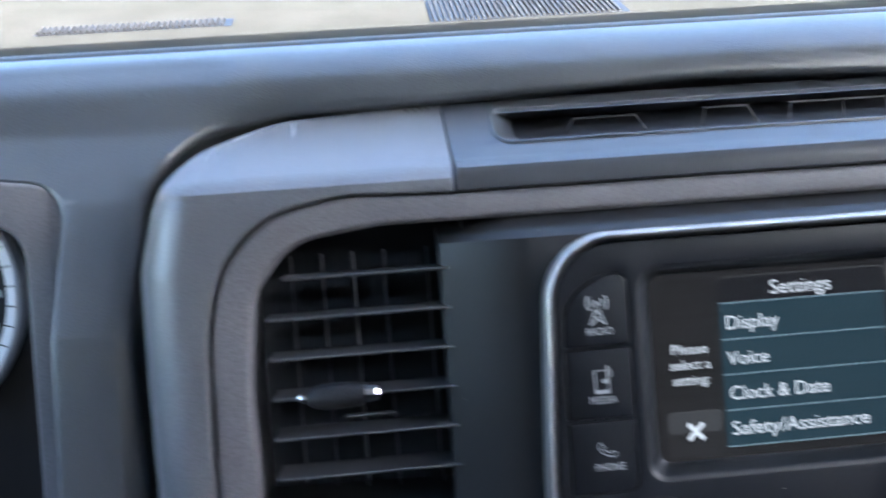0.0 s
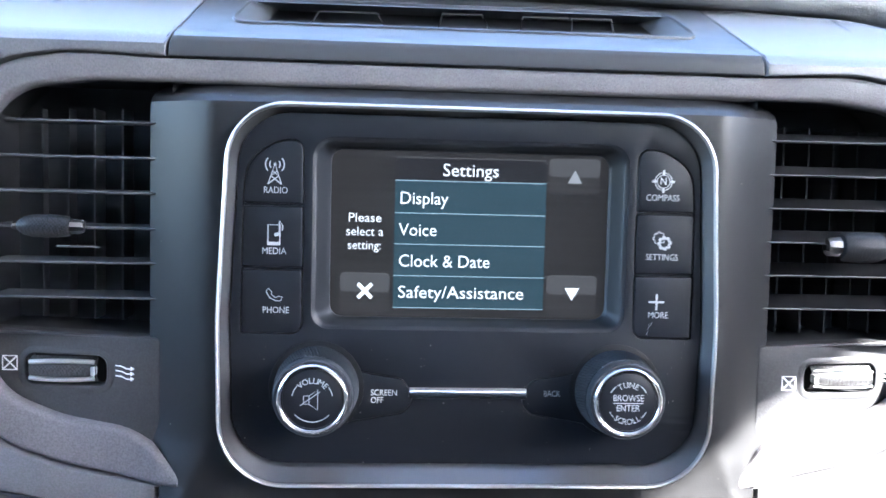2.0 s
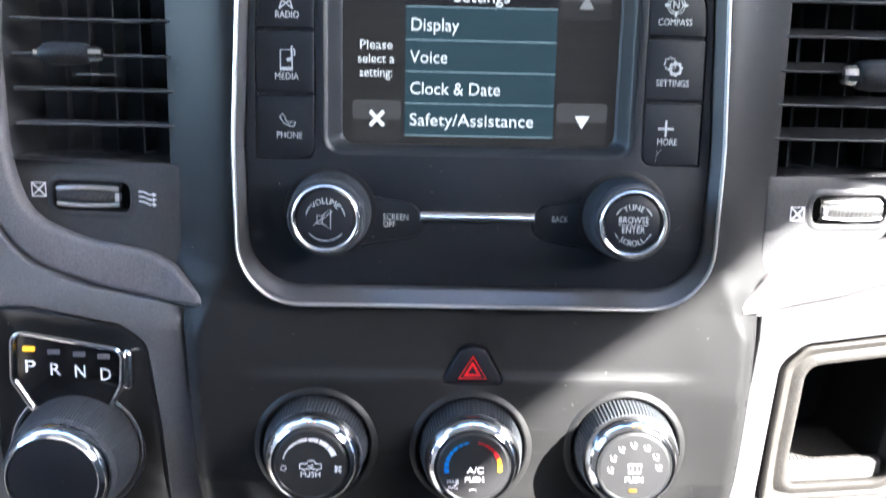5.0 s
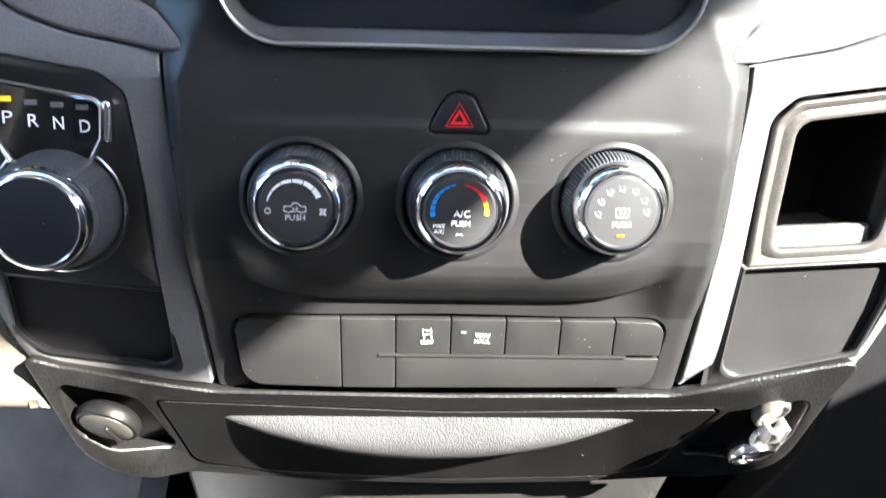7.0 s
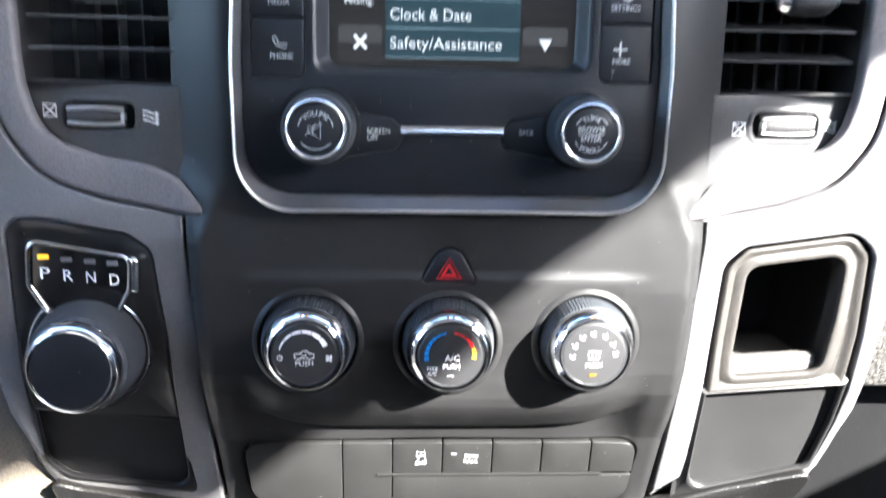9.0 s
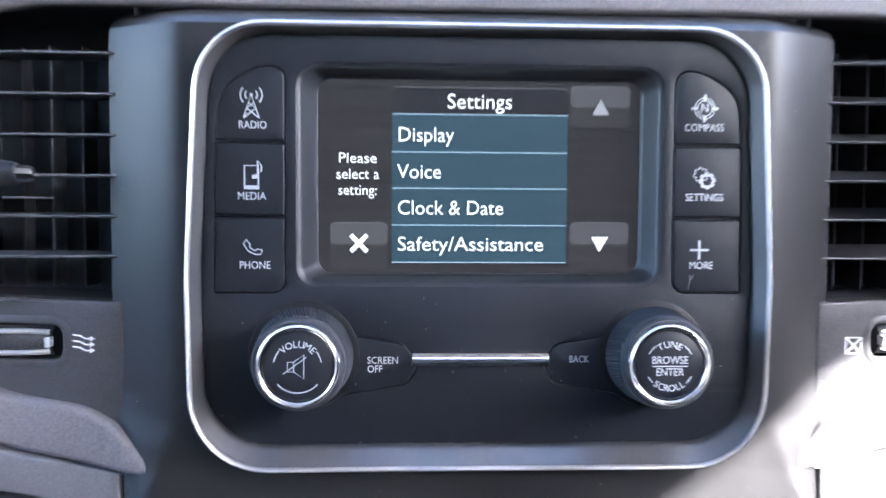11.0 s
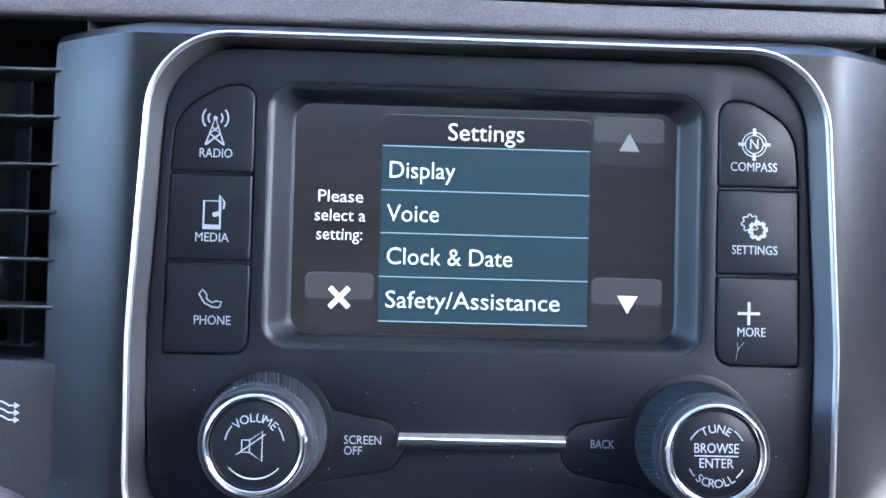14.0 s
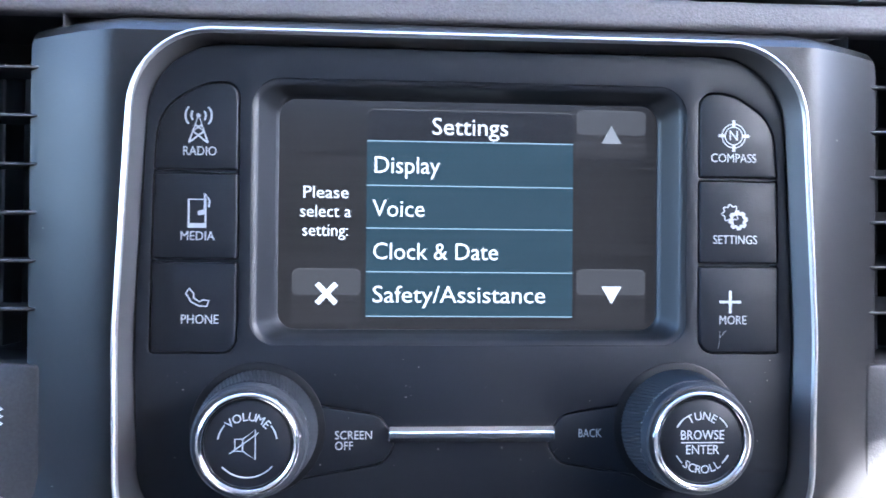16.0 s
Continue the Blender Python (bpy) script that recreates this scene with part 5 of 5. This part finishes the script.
DRAWER = fil([(-146, -260.5, 3), (0, -268.5, 500), (141, -264, 3), (124, -322, 12), (104, -335, 30), (0, -341, 300), (-100, -333, 60), (-141, -322, 12)], 6)
POC_L = fil([(-192, -249.5, 5), (-156, -258, 6), (-151, -273, 12), (-146, -306, 4), (-176, -298, 20), (-190, -284, 14)], 5)
POC_R = fil([(146, -267, 5), (185, -255, 5), (183, -283, 14), (174, -304, 14), (134, -311, 4)], 5)
lines = [-236 - 2 * i for i in range(16)]
bm = bmesh.new()
panel(bm, BAND, [DRAWER, POC_L, POC_R], band_depth, 1.6, 8, [], lines, step=3, hole_thick=16)
part("band_face", bm, COARSE, band)
for o in (POC_L, POC_R):
    bm = bmesh.new()
    sheet(bm, [offs(o, -1)], lambda x, z: band_depth(x, z) + 14)
    part("pocket_floor", bm, BLACK, band)
drawer = thing("pull_drawer", "black pull-out drawer with a sunlit grained finger grip", "drawer")
bm = bmesh.new()
panel(bm, offs(DRAWER, 0.7), [], lambda x, z: band_depth(x, z) - 0.4, 1.0, 8, [], lines, step=3)
part("drawer_front", bm, COARSE_SHADE, drawer)


def scoop_low(x):
    return -313 + 45 * min(1.0, abs(x + 8) / 118) ** 2.2


def scoop_depth(x, z):
    """A lip that rolls under: upright below the brow, meeting the drawer's face along a curved lower edge."""
    low = scoop_low(x)
    u = min(1.0, max(0.0, (-272 - z) / max(3.0, -272 - low)))
    end = max(48.4, band_depth(x, low) - 0.2)
    return 48.4 - 0.05 * max(0.0, z + 272) + 1.5 * u + (end - 49.9) * u ** 4.5


bm = bmesh.new()
rows = []
for i in range(61):
    x = -8 + 118 * (i - 30) / 30
    rows.append([P(x, scoop_depth(x, z), z) for z in [-264 + (scoop_low(x) + 264) * q / 18 for q in range(19)]])
loft(bm, rows, closed=False)
part("finger_grip", bm, LEATHER, drawer, "grained finger grip")

# ---- outlet plug and open socket in the band's ends ----
def tilted(ob, at, rx, ry):
    c = P(*at)
    ob.data.transform(Matrix.Translation(c) @ Euler((radians(rx), 0, radians(ry))).to_matrix().to_4x4() @ Matrix.Translation(-c))


plug = thing("outlet_plug", "round black power outlet cap seated in its pocket", "outlet cap")
PC = (-172.5, 46, -277)
tilted(disc("plug_rim", PC[0], PC[2], [(13.0, 52), (15.4, 50), (16.2, 48), (16.2, 44.6), (15.6, 43.2), (14.4, 42.8), (13.6, 43.8)], PLUG, plug, cap=False), PC, 38, -12)
tilted(disc("plug_face", PC[0], PC[2], [(14.0, 44.4), (13.6, 42.6), (12.6, 41.9), (5, 41.4)], CAP_SUNLIT, plug, "scuffed grey face, coloured paler as if sunlit"), PC, 38, -12)
bm = bmesh.new()
box(bm, PC[0] + 1.6, PC[0] + 3.6, 40.4, 45, PC[2] - 14, PC[2] + 3, 0.8)
tilted(part("grip_ridge", bm, PLUG, plug), PC, 38, -22)
socket = thing("power_socket", "chrome lined power socket with its cap hanging open", "power socket")
SC = (167, 57, -299)
tilted(disc("socket_ring", SC[0], SC[2], [(10.0, 66), (12.6, 62), (13.0, 57), (12.4, 55.2), (11.2, 54.8), (10.4, 55.6), (10.0, 60)], CHROME, socket, "chrome socket ring", cap=False), SC, 44, 8)
tilted(disc("socket_well", SC[0], SC[2], [(10.4, 56), (10.2, 63), (5, 63)], PLUG, socket), SC, 44, 8)
tilted(disc("contact", SC[0], SC[2], [(4.6, 63), (4.6, 57.4), (4.0, 56.6), (2, 56.4)], SATIN, socket, "bright metal contact"), SC, 44, 8)
CC = (168, 40, -267)
tilted(disc("open_cap", CC[0], CC[2], [(8.6, 46), (10.2, 44), (10.6, 41), (9.8, 39.2), (8.4, 39.0), (7.6, 40.4), (3, 40.8)], CAP_SUNLIT, socket), CC, 34, 22)
bm = bmesh.new()
box(bm, 162, 178, 46, 50, -288.5, -279.5, 1.4)
for x in (165, 175):
    box(bm, x - 1.4, x + 1.4, 42, 50, -282, -271, 0.6)
tilted(part("cap_strap", bm, SATIN, socket, "bright metal hinge strap"), (170, 48, -283), 26, 12)

# ---- console post, knee panels, floor ----
post = thing("console_post", "dark grey plastic post below the dashboard", "console", kind="structure")


def post_depth(x, z):
    half = ramp(z, [(-745, 80), (-470, 130), (-388, 151), (-350, 165), (-325, 177)])
    t = min(1.0, max(0.0, (x + 9 - (half - 16)) / 16))
    turn = 0.0042 * max(0.0, -30 - x) ** 2
    return ramp(z, [(-745, 186), (-420, 143), (-330, 132)]) + turn + 14 * (1 - math.sqrt(max(0.0, 1 - t * t)))


bm = bmesh.new()
panel(bm, fil([(-215, -325, 4), (168, -325, 4), (156, -350, 40), (142, -388, 60), (121, -470, 60), (71, -745, 4), (-104, -745, 4), (-160, -520, 60), (-180, -448, 60), (-197, -403, 60), (-206, -370, 40)], 4), [], post_depth, 2, 120, [-7 + s * x for s in (1, -1) for x in (60, 80, 100, 115, 125, 133, 140, 146, 152, 158, 164, 168, 171, 174, 177, 180, 183, 186, 192, 198)], [-345, -360, -380, -400, -440, -500, -560, -650])
part("post_face", bm, POSTMAT, post)
strokes("panel_seam", [[(-20, -385.5), (90, -385), (97, -386.5), (102, -391)]], 1.0, post_depth(0, -385) - 0.3, BLACK, post)
bm = bmesh.new()
panel(bm, ccw([(-880, -160), (-206, -160), (-202, -240), (-198, -268), (-880, -267)]), [], flatd(36), 8, 40)
tagged(part("knee_panel_left", bm, TAN), "pale tan knee panel under the dashboard", "dashboard panel", kind="structure")
bm = bmesh.new()
panel(bm, ccw([(228, -192), (760, -192), (760, -430), (178, -430), (224, -328), (226, -240)]), [], lambda x, z: ramp(z, [(-430, 153), (-192, 62)]), 4, 30)
tagged(part("knee_panel_right", bm, KNEE), "black glove box panel under the dashboard", "dashboard panel", kind="structure")
bm = bmesh.new()
panel(bm, ccw([(219, -101.5), (760, -108), (760, -190), (214, -190), (216, -150)]), [], lambda x, z: 33 + max(0, (-150 - z)) * 0.3, 5, 24, [], [-150, -170])
tagged(part("lower_pad_right", bm, COARSE4), "coarse grained grey lower dashboard pad", "dashboard pad", kind="structure")
bm = bmesh.new()
rows = [[P(x, d - lift, z + 0.5 * lift) for x, lift in ((-890, 0), (-600, 0), (-400, 0), (-336, 0), (-326, 7), (-318, 8), (-310, 2), (-290, 0))] for d, z in ((640, -430), (560, -560), (420, -680), (250, -735), (-300, -745))]
loft(bm, rows, closed=False)
tagged(part("toe_board", bm, FLOORMAT), "worn grey blue floor covering in the footwell", "floor", kind="structure")

# ---- instrument cluster ----
cluster = thing("instrument_cluster", "instrument cluster with white ringed gauge in a dark hood", "instrument cluster")
bm = bmesh.new()
panel(bm, offs(POD, -2), [fil([(-292, 84, 14), (-293, -120, 10), (-600, -120, 20), (-600, 90, 40)], 5)], flatd(66), 2.0, 20)
part("bezel", bm, RING, cluster)
bm = bmesh.new()
sheet(bm, [offs(POD, -2)], flatd(88))
part("dial_plate", bm, BLACK, cluster)
bm = bmesh.new()
loft(bm, spun(-357, 57, [(57, 87.5), (57, 81), (55.5, 79.5), (51, 80.5), (50, 84), (49, 87.5)], 96))
part("gauge_ring", bm, WHITE_GAUGE, cluster, "white gauge ring")
strokes("gauge_mark", [[(-357 + r * math.cos(radians(a)), 57 + r * math.sin(radians(a))) for r in (51.3, 55.0)] for a in range(-60, 84, 9)], 0.6, 79.6, BLACK, cluster)
strokes("gauge_figure", [[(-357 + 44 * math.cos(radians(a)) - 2.2, 57 + 44 * math.sin(radians(a))), (-357 + 44 * math.cos(radians(a)) + 2.2, 57 + 44 * math.sin(radians(a)))] for a in range(-54, 80, 18)], 3.0, 87.2, DIM, cluster)

# ---- dash top: defroster grilles under the windscreen, cowl beyond it ----
def top_z(d):
    return ramp(d, [(300, 208), (420, 240), (430, 243.6), (520, 294), (600, 335)])


def slatted(label, x0, x1, d0, d1, step):
    g = thing("defroster_grille", label, "grille", "defroster grilles")
    bm = bmesh.new()
    loft(bm, [[P(x, d, top_z(d) + 0.4) for x in (x0 - 2, x1 + 2)] for d in (d0 - 2, d1 + 2)], closed=False)
    part("grille_bed", bm, BLACK, g)
    for i in range(int((x1 - x0) / step)):
        bm = bmesh.new()
        x = x0 + step * i
        rows = loft(bm, [[P(x + u, d, top_z(d) + h) for u, h in ((0, 0.2), (0.3, 2.6), (step * 0.5, 2.6), (step * 0.55, 0.2))] for d in (d0, d1)])
        bm.faces.new(rows[0])
        bm.faces.new(rows[-1])
        part("slat", bm, KNEE, g)


slatted("dark slatted grille at the foot of the windscreen", -92, 72, 428, 520, 4.6)
slatted("narrow dark slatted slot at the foot of the windscreen", -420, -262, 452, 468, 5.0)
wind = thing("windscreen", "clear sloping windscreen glass", "windscreen", kind="structure")
bm = bmesh.new()
loft(bm, [[P(x, d, z) for x in (-900, -300, 300, 900)] for d, z in ((600, 335), (280, 480), (-118, 648), (-116, 652), (282, 484), (603, 338))], closed=False)
part("pane", bm, GLASS, wind).visible_shadow = False

# ---- lint on the radio face, the stack and the drawer ----
rng = random.Random(11)
bm = bmesh.new()


def fleck(x, d, z, size):
    a, w = rng.uniform(0, math.pi), size * rng.uniform(0.15, 0.45)
    u, v = Vector((math.cos(a), math.sin(a))) * size, Vector((-math.sin(a), math.cos(a))) * w
    top = [bm.verts.new(P(x + q.x, d - 0.12, z + q.y)) for q in (u, v, -u, -v)]
    low = [bm.verts.new(P(x + q.x, d + 0.05, z + q.y)) for q in (u, v, -u, -v)]
    bm.faces.new(top)
    for i in range(4):
        bm.faces.new((top[i - 1], top[i], low[i], low[i - 1]))


for i in range(150):
    x, z = rng.uniform(-88, 88), rng.uniform(-78, -27)
    if abs(abs(x) - 60) > 20 or z < -68:
        fleck(x, face_depth(x, z), z, 0.10 + 0.28 * rng.random() ** 4)
for i in range(90):
    x = rng.uniform(-84, 92)
    fleck(x, face_depth(x, -78), -78.2 + rng.random() ** 2 * 3, 0.14 + 0.3 * rng.random() ** 3)
for i in range(110):
    x, z = rng.uniform(-105, 105), rng.uniform(-206, -92)
    if all((x - kx) ** 2 + (z - kz) ** 2 > 850 for kx, kz in KNOBS) and not (abs(x) < 17 and z > -122):
        fleck(x, stack_depth(x, z), z, 0.10 + 0.3 * rng.random() ** 5)
for i in range(50):
    x, z = rng.uniform(-98, 98), rng.uniform(-247, -212)
    fleck(x, strip_depth(x, z) - 0.02, z, 0.08 + 0.25 * rng.random() ** 5)
for i in range(90):
    x, z = rng.uniform(-110, 110), rng.uniform(-335, -310)
    fleck(x, band_depth(x, z) - 0.5, z, 0.08 + 0.2 * rng.random() ** 4)
LINT = mat("pale_lint", (0.42, 0.40, 0.37), 0.9)
tagged(part("lint_flecks", bm, LINT), "pale lint and dust flecks on the dashboard", "lint", kind="stuff")
